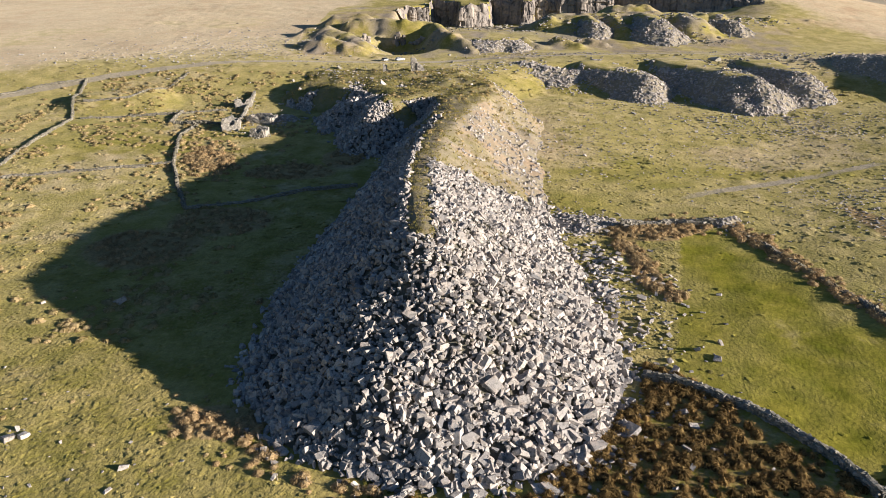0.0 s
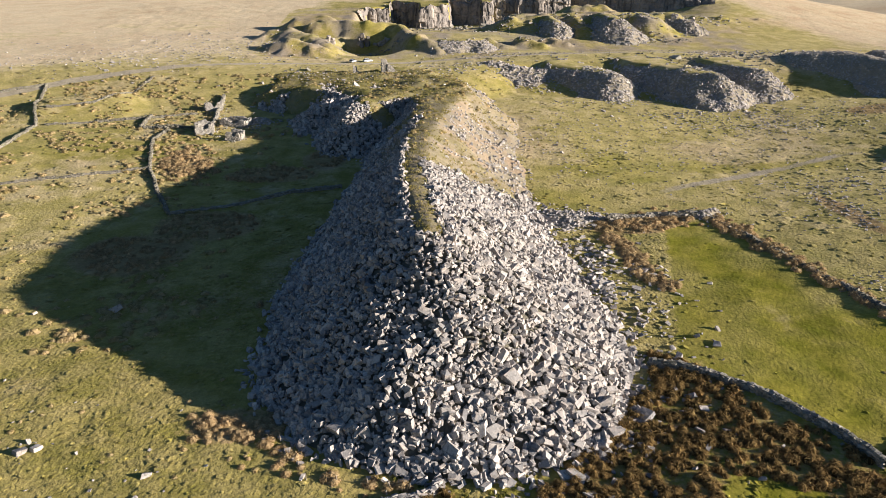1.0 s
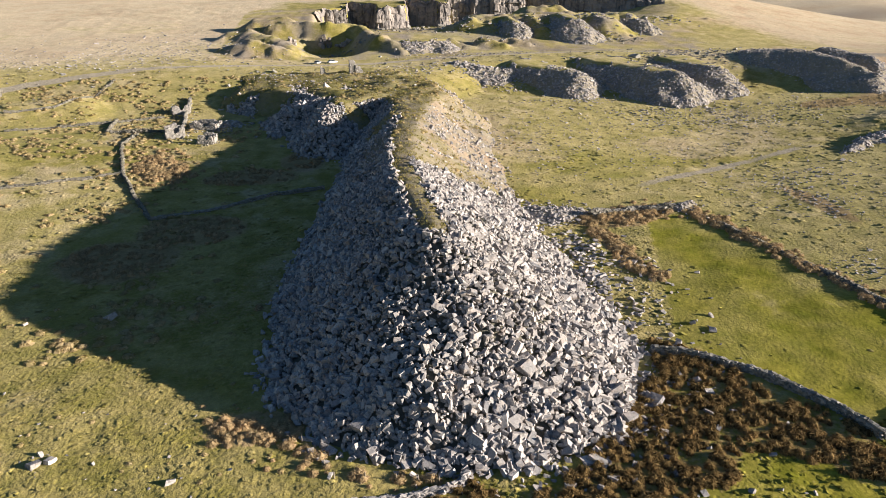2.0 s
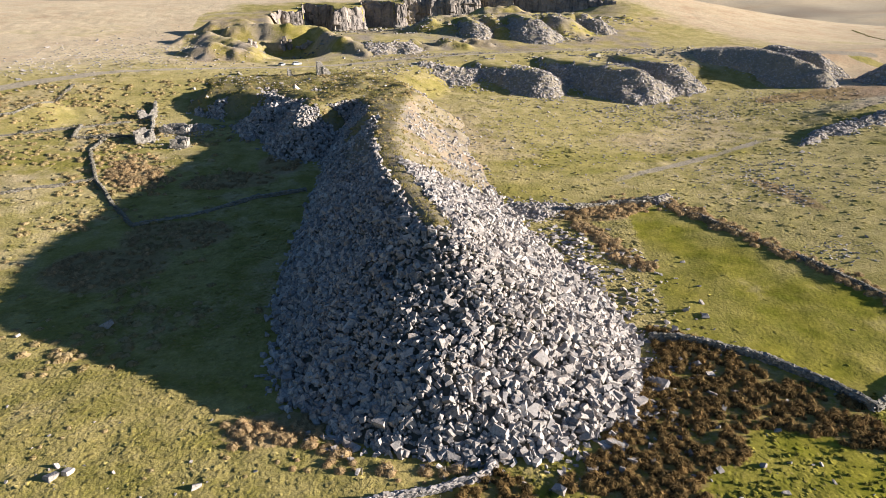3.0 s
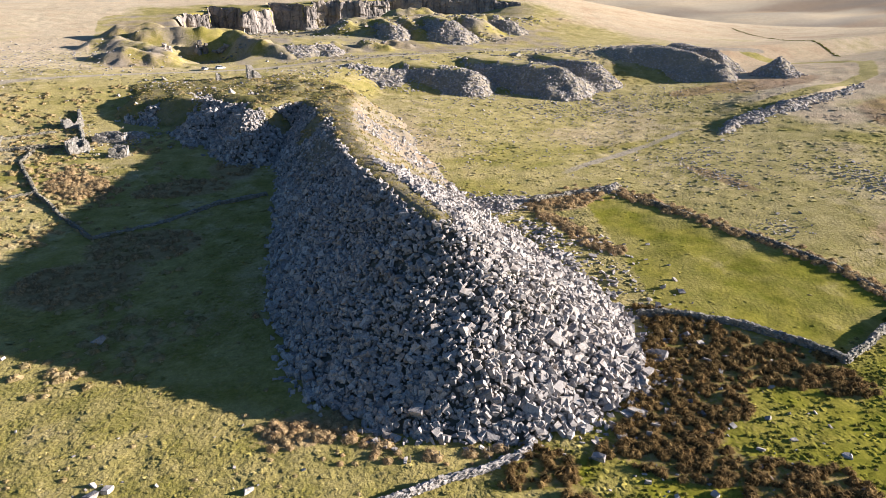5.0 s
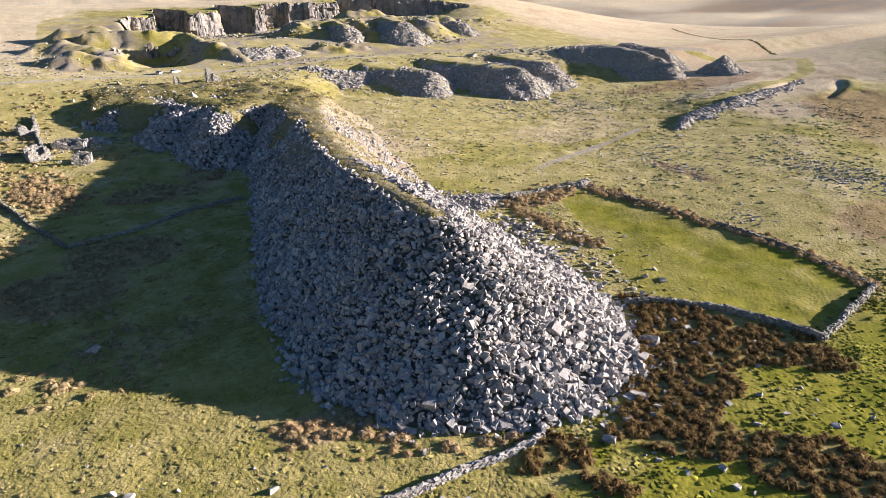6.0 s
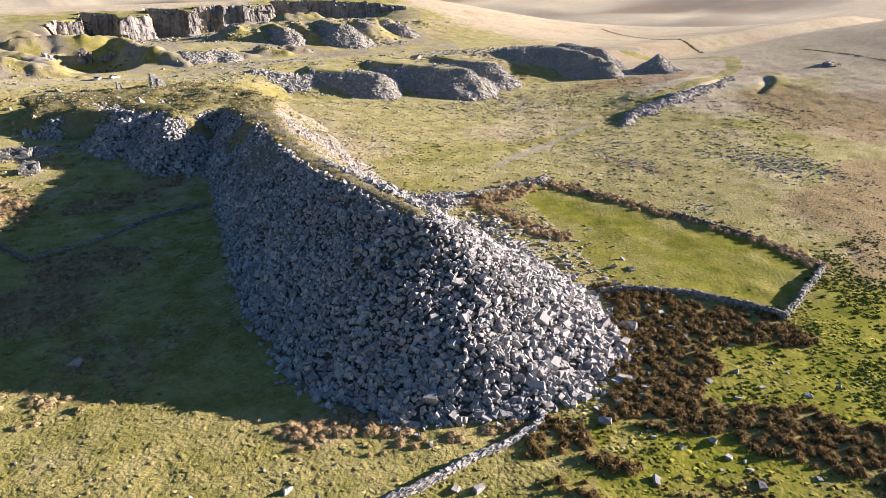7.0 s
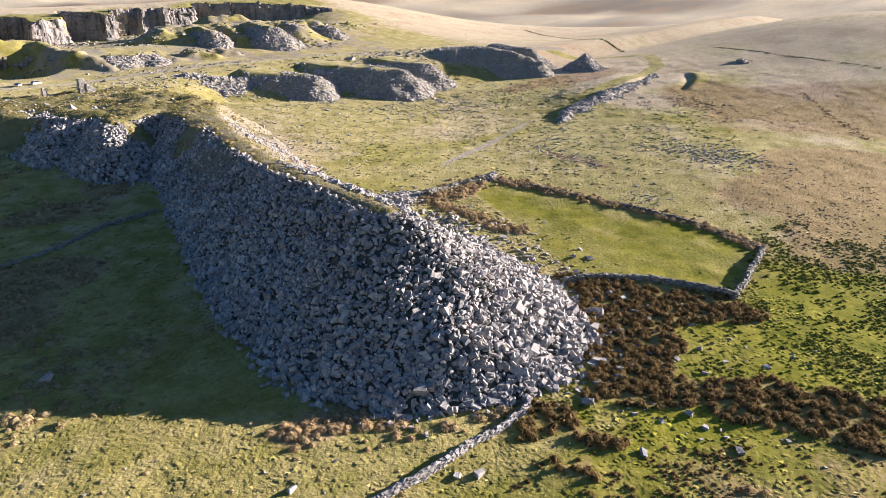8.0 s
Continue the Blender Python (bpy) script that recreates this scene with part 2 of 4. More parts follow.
BENCH_MOUNDS = [
    ([(64, 412, 36.4, 7), (105, 410, 36.6, 9), (140, 406, 36.2, 7)], 0.6),
    ([(67, 405, 35.6, 2), (69, 391, 33, 1)], 0.7),
    ([(77, 402, 36.4, 2), (79, 384, 33.4, 1.5)], 0.75),
    ([(91, 402, 36.4, 2), (93, 381, 32.6, 1)], 0.75),
    ([(107, 400, 36.5, 3), (110, 377, 34.8, 2.5)], 0.75),
    ([(128, 402, 36.2, 6), (131, 389, 35.2, 4.5)], 0.7),
    ([(146, 402, 33.4, 3), (151, 391, 32.2, 3)], 0.75),
    ([(104, 448, 39, 3), (118, 446, 39, 3)], 0.5),
]


# foot of the quarry's rock face, from west to east
CLIFF = [(-30, 462), (-24, 476), (-10, 479), (-8.5, 503), (8, 491), (9.5, 475), (25, 479), (29, 483), (31, 506), (50, 493), (51.5, 483), (58, 485),
         (60, 500), (76, 500), (77, 495), (88, 497), (90, 492), (112, 493), (114, 505), (136, 491), (137, 499), (155, 487), (175, 478), (200, 464)]


CUTTING = [(207, 182), (213, 184.5), (222, 188), (230, 192), (236, 197), (241, 203)]
REVETMENT = [(132, 188), (138, 191), (165, 200), (187, 203), (210, 206), (228, 211)]


def ground_height(x, y):
    x, y = np.asarray(x, float), np.asarray(y, float)
    back = step(x, 12, 48)                    # the plain runs further back on this side
    z = (-1.13 - 2.36 * hill(x, y, 40, 160, 60, 60) + 0.0853 * (rise(y - 60, 8) - rise(y - 250, 12))
         + 0.2099 * 45 * step(y, 250 + 32 * back, 305 + 5 * back) + 0.0912 * (rise(y - 330, 20) - rise(y - 520, 30))
         - 0.0456 * (rise(x - 110, 25) - rise(x - 420, 40)) + 0.0214 * (rise(-60 - x, 25) - rise(-260 - x, 60))
         + 43.13 * hill(x, y, 460, 140, 140, 130) - 4.83 * hill(x, y, 115, 215, 45, 45) - 1.40 * hill(x, y, -80, 165, 45, 40)
         - 3.68 * hill(x, y, 110, 335, 70, 40) + 0.70 * hill(x, y, -60, 310, 60, 40) + 3.14 * hill(x, y, 130, 110, 50, 40)
         + 12.68 * hill(x, y, 230, 520, 80, 70) - 0.42 * hill(x, y, 250, 400, 60, 60) - 10.21 * hill(x, y, 360, 430, 100, 100)
         - 1.23 * hill(x, y, 280, 290, 70, 60) + 0.88 * hill(x, y, 150, 460, 50, 50)
         - 2.3 * hill(x, y, -15, 322, 35, 18) + 2.5 * hill(x, y, 100, 322, 45, 12) + 3.0 * hill(x, y, 20, 520, 90, 30))
    # quarry: a sunken floor under the cliff line
    cliff = np.interp(x, [p[0] for p in CLIFF], [p[1] for p in CLIFF]) + 2.2
    inside = step(x, -32, -25) * (1 - step(x, 165, 215)) * step(y, 388, 412) * (1 - step(y, cliff - 0.3, cliff + 0.9))
    z = z + inside * np.minimum(0, 25.5 + 0.05 * np.maximum(0, x - 40) - z)
    # small pit beside the road
    hollow = 1 - step(np.hypot((x + 24) / 1.5, (y - 358) / 1.6), 11, 15)
    z = z + hollow * np.minimum(0, 21.5 - z)
    for spine, fall in PIT_MOUNDS + ROAD_MOUNDS + BENCH_MOUNDS:
        z = np.maximum(z, ridge_height(x, y, spine, fall, fall) + 0.6 * rough(x, y, 9, 3, 5) + 0.6 * rough(x, y, 3.6, 2, 6))
    for spine, fall in TRAMWAY:
        z = np.maximum(z, ridge_height(x, y, spine, fall, fall))
    # the old tramway is held up by a revetment: the ground is higher on its far side
    d, t, side = along(x, y, REVETMENT)
    z = z + 1.9 * step(side * d, -1.2, 0.8) * (1 - step(d, 7, 26)) * step(x + 0.4 * (y - 195), 142, 180) * (1 - step(x + 0.4 * (y - 208), 205, 232))
    # a short curved cutting with a green bank on its outer side
    d, t, side = along(x, y, CUTTING)
    ends = step(t, 0.0, 0.2) * (1 - step(t, 0.8, 1.0))
    z = z + ends * (0.5 * hill(-side * d, t * 0, 3.0, 0, 2.0, 1) - 0.7 * hill(side * d, t * 0, 0.5, 0, 1.3, 1))
    # beyond the near hills the moor drops to a valley and climbs again far away
    r = np.hypot(x + 50, y)
    brow = 630
    far = -30 + 0.020 * np.maximum(0, r - 900) + 15 * rough(x, y, 520, 4, 3) + 10 * rough(x, y, 1600, 1, 8)
    z = z + step(r, brow, brow + 260) * (far - z)
    return z + 0.35 * rough(x, y, 14, 3, 2) * (1 - 0.6 * step(r, 0, 90)) + 0.12 * rough(x, y, 3.5, 2, 4)


def z_at(x, y):
    return float(ground_height(np.array([float(x)]), np.array([float(y)]))[0])


TRACK = [(-230, 240), (-167, 266), (-133, 285), (-88, 303), (-56, 309), (-22, 314), (15, 322), (40, 326), (67, 325), (110, 330), (170, 322), (260, 300)]
PATH_RIGHT = [(20, 150), (40, 161), (67, 174), (95, 184.7), (125, 197), (145, 198.5), (180, 207), (220, 213), (246, 222), (262, 235), (277, 249), (268, 275), (250, 300)]
FIELD = [(36, 96), (52, 70), (79, 77), (76, 104), (70, 128), (63, 150), (52, 146), (44, 120)]


def inside_of(x, y, polygon):
    odd = np.zeros(np.shape(x), bool)
    for (ax, ay), (bx, by) in zip(polygon, polygon[1:] + polygon[:1]):
        odd ^= ((ay > y) != (by > y)) & (x < (bx - ax) * (y - ay) / (by - ay + 1e-12) + ax)
    return odd


HEATHER = [(-70, 201, 9, 9), (-68, 143, 12, 10), (-54, 158, 13, 8), (-44, 190, 14, 6), (-30, 200, 7, 9), (-34, 84, 7, 3.5), (47, 149, 12, 5), (40, 132, 2.5, 11), (112, 91, 19, 15), (104, 66, 24, 18), (97, 148, 3, 15), (150, 88, 34, 22), (130, 45, 50, 20), (90, 38, 20, 10),
           (205, 168, 24, 22), (215, 130, 50, 36), (170, 240, 16, 6), (205, 235, 30, 14)]
RUSHY = [[(5, 66), (22, 81), (27, 89), (33, 98), (38, 90), (44, 80), (50, 72), (52, 62), (45.5, 60), (35.5, 68), (27, 64), (20, 60), (25, 53), (31, 49), (33, 42.5), (39, 34.5),
          (24, 29), (20.5, 34.5), (19, 39.3), (14.4, 45.6), (15, 51.5), (8.3, 56.4), (2, 62.4), (-0.3, 66.4)],
         [(-6.5, 68.5), (-4.8, 68.4), (-1.7, 65.2), (-4.6, 59.8), (-1.9, 53.3), (-4.2, 52.4), (-7.5, 56.5), (-7.9, 59.7), (-14.6, 62.9), (-14.2, 64.6)],
         [(-12.3, 57.1), (-8.4, 54), (-10.8, 52), (-14.7, 55)]]


def rushy(x, y):
    """Wet ground where rushes grow."""
    u, v = x + 1.6 * rough(x, y, 4, 2, 91), y + 1.6 * rough(x, y, 4, 2, 92)
    return inside_of(u, v, RUSHY[0]) | inside_of(u, v, RUSHY[1]) | inside_of(u, v, RUSHY[2])


LUSH = [(44, 52, 20, 9), (62, 44, 20, 10), (10, 51, 12, 5), (-3, 62, 5, 3), (8, 55, 8, 3), (164, 178, 10, 7), (163, 158, 12, 9), (155, 134, 12, 9), (84, 190, 40, 7), (55, 190, 22, 12), (40, 57, 14, 10), (24, 46, 34, 18), (5, 48, 24, 12), (60, 50, 34, 20), (-100, 215, 40, 20), (30, 165, 14, 8)]


def ground_cover(x, y):
    """Dry, heathery, bare and lush shares of the turf; far off, the bare share also stands for haze."""
    wobble, patchy = rough(x, y, 30, 3, 11), rough(x, y, 9, 3, 12)
    d_track, _, side = along(x, y, TRACK)
    above = side * d_track
    dry = 0.22 + 0.22 * wobble + 0.5 * step(above, -5, 60) * step(-x + 0.4 * (y - 300), -60, 60) + 0.5 * step(np.hypot(x - 20, y), 430, 560)
    dry = dry + 0.1 * step(-x, 66, 90) * step(y, 130, 150) * (1 - step(y, 215, 245))
    dry = dry + 0.5 * step(x + 0.35 * (y - 150) + 25 * wobble, 165, 270) * np.maximum(1 - step(above, -10, 30), step(x, 200, 260))
    heath = np.zeros_like(x) + 0.1 + 0.15 * wobble + 0.15 * step(x + 0.3 * y, 250, 340)
    heath = heath + 0.22 * hill(x, y, -47, 122, 20, 30)
    for cx, cy, rx, ry in HEATHER:
        q = np.hypot((x - cx) / rx, (y - cy) / ry)
        heath = np.maximum(heath, 0.85 * (1 - step(q + 0.25 * wobble, 0.65, 1.25)))
    lush = np.zeros_like(x) + 0.1
    for cx, cy, rx, ry in LUSH:
        q = np.hypot((x - cx) / rx, (y - cy) / ry)
        lush = np.maximum(lush, (0.97 if cy < 100 else 0.42) * (1 - step(q + 0.3 * wobble + 0.4 * patchy, 0.3, 1.5)))
    field = inside_of(x, y, FIELD)
    lush = np.maximum(lush, (0.65 + 0.3 * patchy) * step(78 - y, 0, 16) * step(x + 0.3 * (y - 60), -12, 8))
    lush = np.where(field, np.clip(0.68 + 0.25 * wobble + 0.25 * patchy, 0.35, 0.95), lush)
    low = step(50 - y - 0.65 * x, -6, 6) * step(x, -30, -10)
    lush, heath, dry = lush * (1 - 0.35 * low), np.maximum(heath, (0.3 + 0.4 * patchy) * low), dry * (1 - 0.8 * low)
    wet = rushy(x, y)
    heath, lush = np.where(wet, 0.42, heath), np.where(wet, 0.6, lush)
    heath = np.where(field, heath * 0.2, heath)
    d_path, t_path, _ = along(x, y, PATH_RIGHT)
    strip = (1 - step(d_path, 2.5, 4.5)) * step(x, 128, 145)
    lush, heath, dry = np.maximum(lush, 0.3 * strip), heath * (1 - strip), dry * (1 - strip)
    d_cut, _, side_cut = along(x, y, CUTTING)
    lush = np.maximum(lush, 0.45 * (1 - step(np.abs(side_cut * d_cut + 4), 2.5, 4.5)))
    bare = 0.85 * (1 - step(d_track, 1.8, 3.4)) + (0.75 + 0.3 * patchy) * (1 - step(d_path, 0.9, 2.2)) * (1 - step(x, 124, 140)) * step(x, 50, 75)
    dry = dry * (1 - np.where(field, 0.4, 1.0) * lush)
    quarry = step(x, -85, -60) * step(y, 318, 335) * (1 - step(y, 470, 500)) * (1 - step(x, 165, 200))
    dry = np.where(quarry > 0.5, np.minimum(dry, 0.3 + 0.2 * patchy), dry)
    heath = np.maximum(heath, quarry * (0.3 + 0.15 * wobble + 0.25 * patchy))
    rim = step(x, -70, -40) * (1 - step(x, 190, 230)) * step(y, 474, 482) * (1 - step(y + 14 * wobble, 500, 530))
    dry, lush = dry * (1 - 0.8 * rim), np.maximum(lush, 0.35 * rim)
    bare = np.maximum(bare, quarry * (0.4 + 0.3 * patchy) * (y > 330))
    beyond = step(np.hypot(x + 50, y), 560, 760)
    # distance haze put into the colour: more of the grey bare tone far off
    bare = np.maximum(bare, beyond * (0.45 + 0.3 * wobble))
    dry = dry * (1 - beyond) + beyond * 0.75
    heath = heath * (1 - beyond) + beyond * (0.2 + 0.7 * rough(x, y * 2.0, 300, 4, 15))
    return np.clip(np.stack([dry, heath, bare, lush], -1), 0, 1)


def grid_mesh(name, xs, ys, zs, keep=None, cover=None):
    nx, ny = len(xs), len(ys)
    X, Y = np.meshgrid(xs, ys)
    verts = np.stack([X, Y, zs], -1).reshape(-1, 3)
    i = (np.arange(ny - 1)[:, None] * nx + np.arange(nx - 1)[None, :]).ravel()
    quads = np.stack([i, i + 1, i + nx + 1, i + nx], -1)
    colours = None if cover is None else cover.reshape(-1, 4)
    if keep is not None:
        quads = quads[keep.ravel()[quads].any(1)]
        used = np.unique(quads)
        remap = np.zeros(nx * ny, int)
        remap[used] = np.arange(len(used))
        quads, verts = remap[quads], verts[used]
        colours = None if colours is None else colours[used]
    me = raw_mesh(name, verts, quads)
    if colours is not None:
        layer = me.attributes.new("cover", "FLOAT_COLOR", "POINT")
        layer.data.foreach_set("color", colours.astype(np.float32).ravel())
    return me


def raw_mesh(name, verts, faces, flat=False):
    me = bpy.data.meshes.new(name)
    k = faces.shape[1]
    me.vertices.add(len(verts))
    me.vertices.foreach_set("co", np.asarray(verts, np.float32).ravel())
    me.loops.add(faces.size)
    me.loops.foreach_set("vertex_index", faces.astype(np.int32).ravel())
    me.polygons.add(len(faces))
    me.polygons.foreach_set("loop_start", np.arange(0, faces.size, k, dtype=np.int32))
    me.update(calc_edges=True)
    me.validate()
    if flat:
        me.shade_flat()
    else:
        me.shade_smooth()
    return me


def spread(fine_lo, fine_hi, fine, lo, hi):
    """Steps that are fine in the middle and grow outwards."""
    mid = list(np.arange(fine_lo, fine_hi, fine))
    up, down, s = [], [], fine
    v = mid[-1]
    while v < hi:
        s *= 1.12
        v += s
        up.append(v)
    v, s = mid[0], fine
    while v > lo:
        s *= 1.12
        v -= s
        down.append(v)
    return np.array(down[::-1] + mid + up)


gx, gy = spread(-170, 260, 1.3, -4200, 4600), spread(30, 500, 1.3, -400, 4900)
GX, GY = np.meshgrid(gx, gy)
ground = new("ground", grid_mesh("ground", gx, gy, ground_height(GX, GY), None, ground_cover(GX, GY)))
ground.data.materials.append(TURF)
tagged(ground, "rolling moorland turf, green pasture and bleached grass", "ground", kind="structure")


# ---- building blocks ----
def part(name, bm_or_mesh, mat, parent=None, label=""):
    """One mesh object, under a thing or a part."""
    if isinstance(bm_or_mesh, bmesh.types.BMesh):
        me = bpy.data.meshes.new(name)
        bm_or_mesh.to_mesh(me)
        bm_or_mesh.free()
    else:
        me = bm_or_mesh
    if mat is not None and not me.materials:
        me.materials.append(mat)
    ob = new(name, me)
    if parent is not None:
        ob.parent = parent
    return tagged(ob, label)


rng = np.random.default_rng(7)


def stone_shape(stretch, flatness, chip=0.22, wild=1.0):
    """A broken block or slab: a skewed, tapering box with some of its corners knocked off."""
    bm = bmesh.new()
    taper, shear, twist = 1 - wild * rng.uniform(-0.05, 0.4), wild * rng.uniform(-0.35, 0.35), wild * rng.uniform(-0.25, 0.25)
    for sx in (-1, 1):
        for sy in (-1, 1):
            for sz in (-1, 1):
                p = np.array([sx * 0.5, sy * 0.5 * stretch, sz * 0.5 * flatness]) * (1 + wild * rng.uniform(-0.3, 0.15, 3))
                if sx > 0:
                    p[1:] *= taper
                p[0] += shear * p[2] + twist * p[1]
                if rng.random() < 0.4:
                    for axis in rng.choice(3, 2, replace=False):
                        q = p.copy()
                        q[axis] *= 1 - chip * rng.uniform(0.6, 2.0)
                        bm.verts.new(q)
                else:
                    bm.verts.new(p)
    bmesh.ops.convex_hull(bm, input=bm.verts)
    bmesh.ops.delete(bm, geom=[v for v in bm.verts if not v.link_faces], context="VERTS")
    bmesh.ops.triangulate(bm, faces=bm.faces)
    bmesh.ops.recalc_face_normals(bm, faces=bm.faces)
    return bm


def arrays(bm):
    bm.verts.ensure_lookup_table()
    bm.verts.index_update()
    v = np.array([p.co[:] for p in bm.verts])
    f = np.array([[p.index for p in face.verts] for face in bm.faces])
    return v, f


BLOCK_BM = [stone_shape(rng.uniform(0.45, 0.95), rng.uniform(0.3, 0.68)) for _ in range(48)]
BLOCKS = [arrays(b) for b in BLOCK_BM]
BLOCK_MESH = []
for b in BLOCK_BM:
    block_me = bpy.data.meshes.new("stone")
    b.to_mesh(block_me)
    b.free()
    block_me.shade_flat()
    block_me.materials.append(GRANITE_BLOCK)
    BLOCK_MESH.append(block_me)
BOULDER_MESH = []
for _ in range(12):
    b = stone_shape(rng.uniform(0.55, 0.95), rng.uniform(0.35, 0.65), 0.3)
    block_me = bpy.data.meshes.new("boulder")
    b.to_mesh(block_me)
    b.free()
    block_me.shade_flat()
    block_me.materials.append(GRANITE_BLOCK)
    BOULDER_MESH.append(block_me)
SLABS = [arrays(stone_shape(rng.uniform(0.6, 0.9), rng.uniform(0.4, 0.6), 0.12, 0.45)) for _ in range(16)]


def turns(n, lean, heading=None):
    """n random rotations: any heading, leaning up to that many radians."""
    a = rng.uniform(0, 2 * np.pi, n) if heading is None else heading
    b, c = rng.normal(0, lean, n), rng.normal(0, lean, n)
    ca, sa, cb, sb, cc, sc = np.cos(a), np.sin(a), np.cos(b), np.sin(b), np.cos(c), np.sin(c)
    z, o = np.zeros(n), np.ones(n)
    rz = np.stack([ca, -sa, z, sa, ca, z, z, z, o], -1).reshape(-1, 3, 3)
    ry = np.stack([cb, z, sb, z, o, z, -sb, z, cb], -1).reshape(-1, 3, 3)
    rx = np.stack([o, z, z, z, cc, -sc, z, sc, cc], -1).reshape(-1, 3, 3)
    return rz @ ry @ rx


def scatter_mesh(name, shapes, places, rotations, scales, flat=True):
    """Many copies of a few shapes, joined into one mesh."""
    scales = np.asarray(scales, float)
    if scales.ndim == 1:
        scales = np.repeat(scales[:, None], 3, 1)
    which = rng.integers(0, len(shapes), len(places))
    verts, faces, base = [], [], 0
    for k, (v, f) in enumerate(shapes):
        idx = np.nonzero(which == k)[0]
        if not len(idx):
            continue
        moved = np.einsum("nij,nvj->nvi", rotations[idx], v[None] * scales[idx][:, None, :]) + places[idx][:, None, :]
        verts.append(moved.reshape(-1, 3))
        faces.append((f[None] + (base + np.arange(len(idx)) * len(v))[:, None, None]).reshape(-1, f.shape[1]))
        base += len(idx) * len(v)
    return raw_mesh(name, np.concatenate(verts), np.concatenate(faces), flat)


def lying_on(height, places):
    """Rotations that lay a stone flat on a slope."""
    x, y, e = places[:, 0], places[:, 1], 1.5
    n = np.stack([height(x - e, y) - height(x + e, y), height(x, y - e) - height(x, y + e), np.full(len(x), 2.6 * e)], -1)
    n /= np.linalg.norm(n, axis=1)[:, None]
    a, b, c = n.T
    k = 1 / (1 + c)
    return np.stack([1 - k * a * a, -k * a * b, a, -k * a * b, 1 - k * b * b, b, -a, -b, c], -1).reshape(-1, 3, 3)


def tipped_heap(name, box, height, grassy, stones, label, single=None, step_size=1.0, group="", scree=None, sunk=0.5, green=None, lean=0.75, dry=0.3, earth=None, worn=0.0):
    """A heap of quarry waste: its core, and the blocks lying on it.
    height(x, y): its surface; grassy(x, y): 0 to 1; stones: rows of (blocks per square metre, size, spread)."""
    x0, x1, y0, y1 = box
    xs, ys = np.arange(x0, x1, step_size), np.arange(y0, y1, step_size)
    X, Y = np.meshgrid(xs, ys)
    H, ground_z, grass = height(X, Y), ground_height(X, Y), np.clip(grassy(X, Y), 0, 1)
    fine = np.zeros_like(X) if scree is None else scree(X, Y)
    lush = 0.25 * grass if green is None else green(X, Y) * grass
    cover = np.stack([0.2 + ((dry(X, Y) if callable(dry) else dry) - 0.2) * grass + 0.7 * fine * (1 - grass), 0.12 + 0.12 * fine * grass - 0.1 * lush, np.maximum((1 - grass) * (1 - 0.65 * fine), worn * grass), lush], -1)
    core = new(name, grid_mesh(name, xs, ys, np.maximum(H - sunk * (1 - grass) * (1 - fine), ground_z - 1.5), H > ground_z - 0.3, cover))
    # the default's dark bare tone puts gap shade into the core's colour
    core.data.materials.append(earth or TIP_EARTH_SHADE)
    tagged(core, label, "spoil heap", group)
    places, sizes = [], []
    for density, size, wide in stones:
        n = int((x1 - x0) * (y1 - y0) * density)
        px, py = rng.uniform(x0, x1, n), rng.uniform(y0, y1, n)
        pz, gz = height(px, py), ground_height(px, py)
        over = pz - gz
        fringe = np.clip((over + 3.4) / 3.4, 0, 1) ** 4 * 0.5
        chance = np.where(over > 0, 1, fringe) * (1 - grassy(px, py))
        if scree is not None:
            chance = chance * (1 - scree(px, py) * (0.6 if size < 0.8 else 0.96))
        ok = rng.random(n) < chance
        px, py, pz, gz, over = px[ok], py[ok], pz[ok], gz[ok], over[ok]
        s = size * np.exp(rng.normal(0, wide, len(px))) * np.interp(over, [0, 3, 8, 20], [1.12, 1.05, 0.92, 0.8])
        places.append(np.stack([px, py, np.maximum(pz, gz) + 0.1 * s - 0.1], -1))
        sizes.append(s)
    places, sizes = np.concatenate(places), np.concatenate(sizes)
    rotations = lying_on(height, places) @ turns(len(places), lean)
    alone = np.zeros(len(places), bool)
    if single is not None:
        order = np.argsort(single(places[:, 0], places[:, 1]) - 3.0 * (sizes > 1.5))
        alone[order[:300]] = True
        for k in np.nonzero(alone)[0]:
            ob = new("stone", BLOCK_MESH[k % len(BLOCK_MESH)])
            ob.parent = core
            ob.matrix_basis = Matrix.Translation(places[k]) @ Matrix(rotations[k].tolist()).to_4x4() @ Matrix.Scale(float(sizes[k]), 4)
    rest = ~alone
    loose = part("rubble", scatter_mesh("rubble", BLOCKS, places[rest], rotations[rest], sizes[rest]), GRANITE, core)
    tagged(loose, "broken granite blocks piled at all angles", kind="stuff")
    return core


# ---- the great finger tip ----
MAIN = [(-4.2, 102.5, 21.2, 1.0), (-4.6, 108, 21.8, 1.4), (-5.5, 126, 22.2, 2.6), (-6, 150, 21.8, 2.8), (-3.5, 175, 22.2, 3), (-1, 190, 22.3, 3.5), (3, 215, 22.8, 5), (6, 235, 22.6, 9), (2, 262, 22.6, 14)]
MAIN_LEFT = [0.72, 0.74, 0.78, 0.88, 0.95, 0.94, 0.85, 0.8, 0.8]
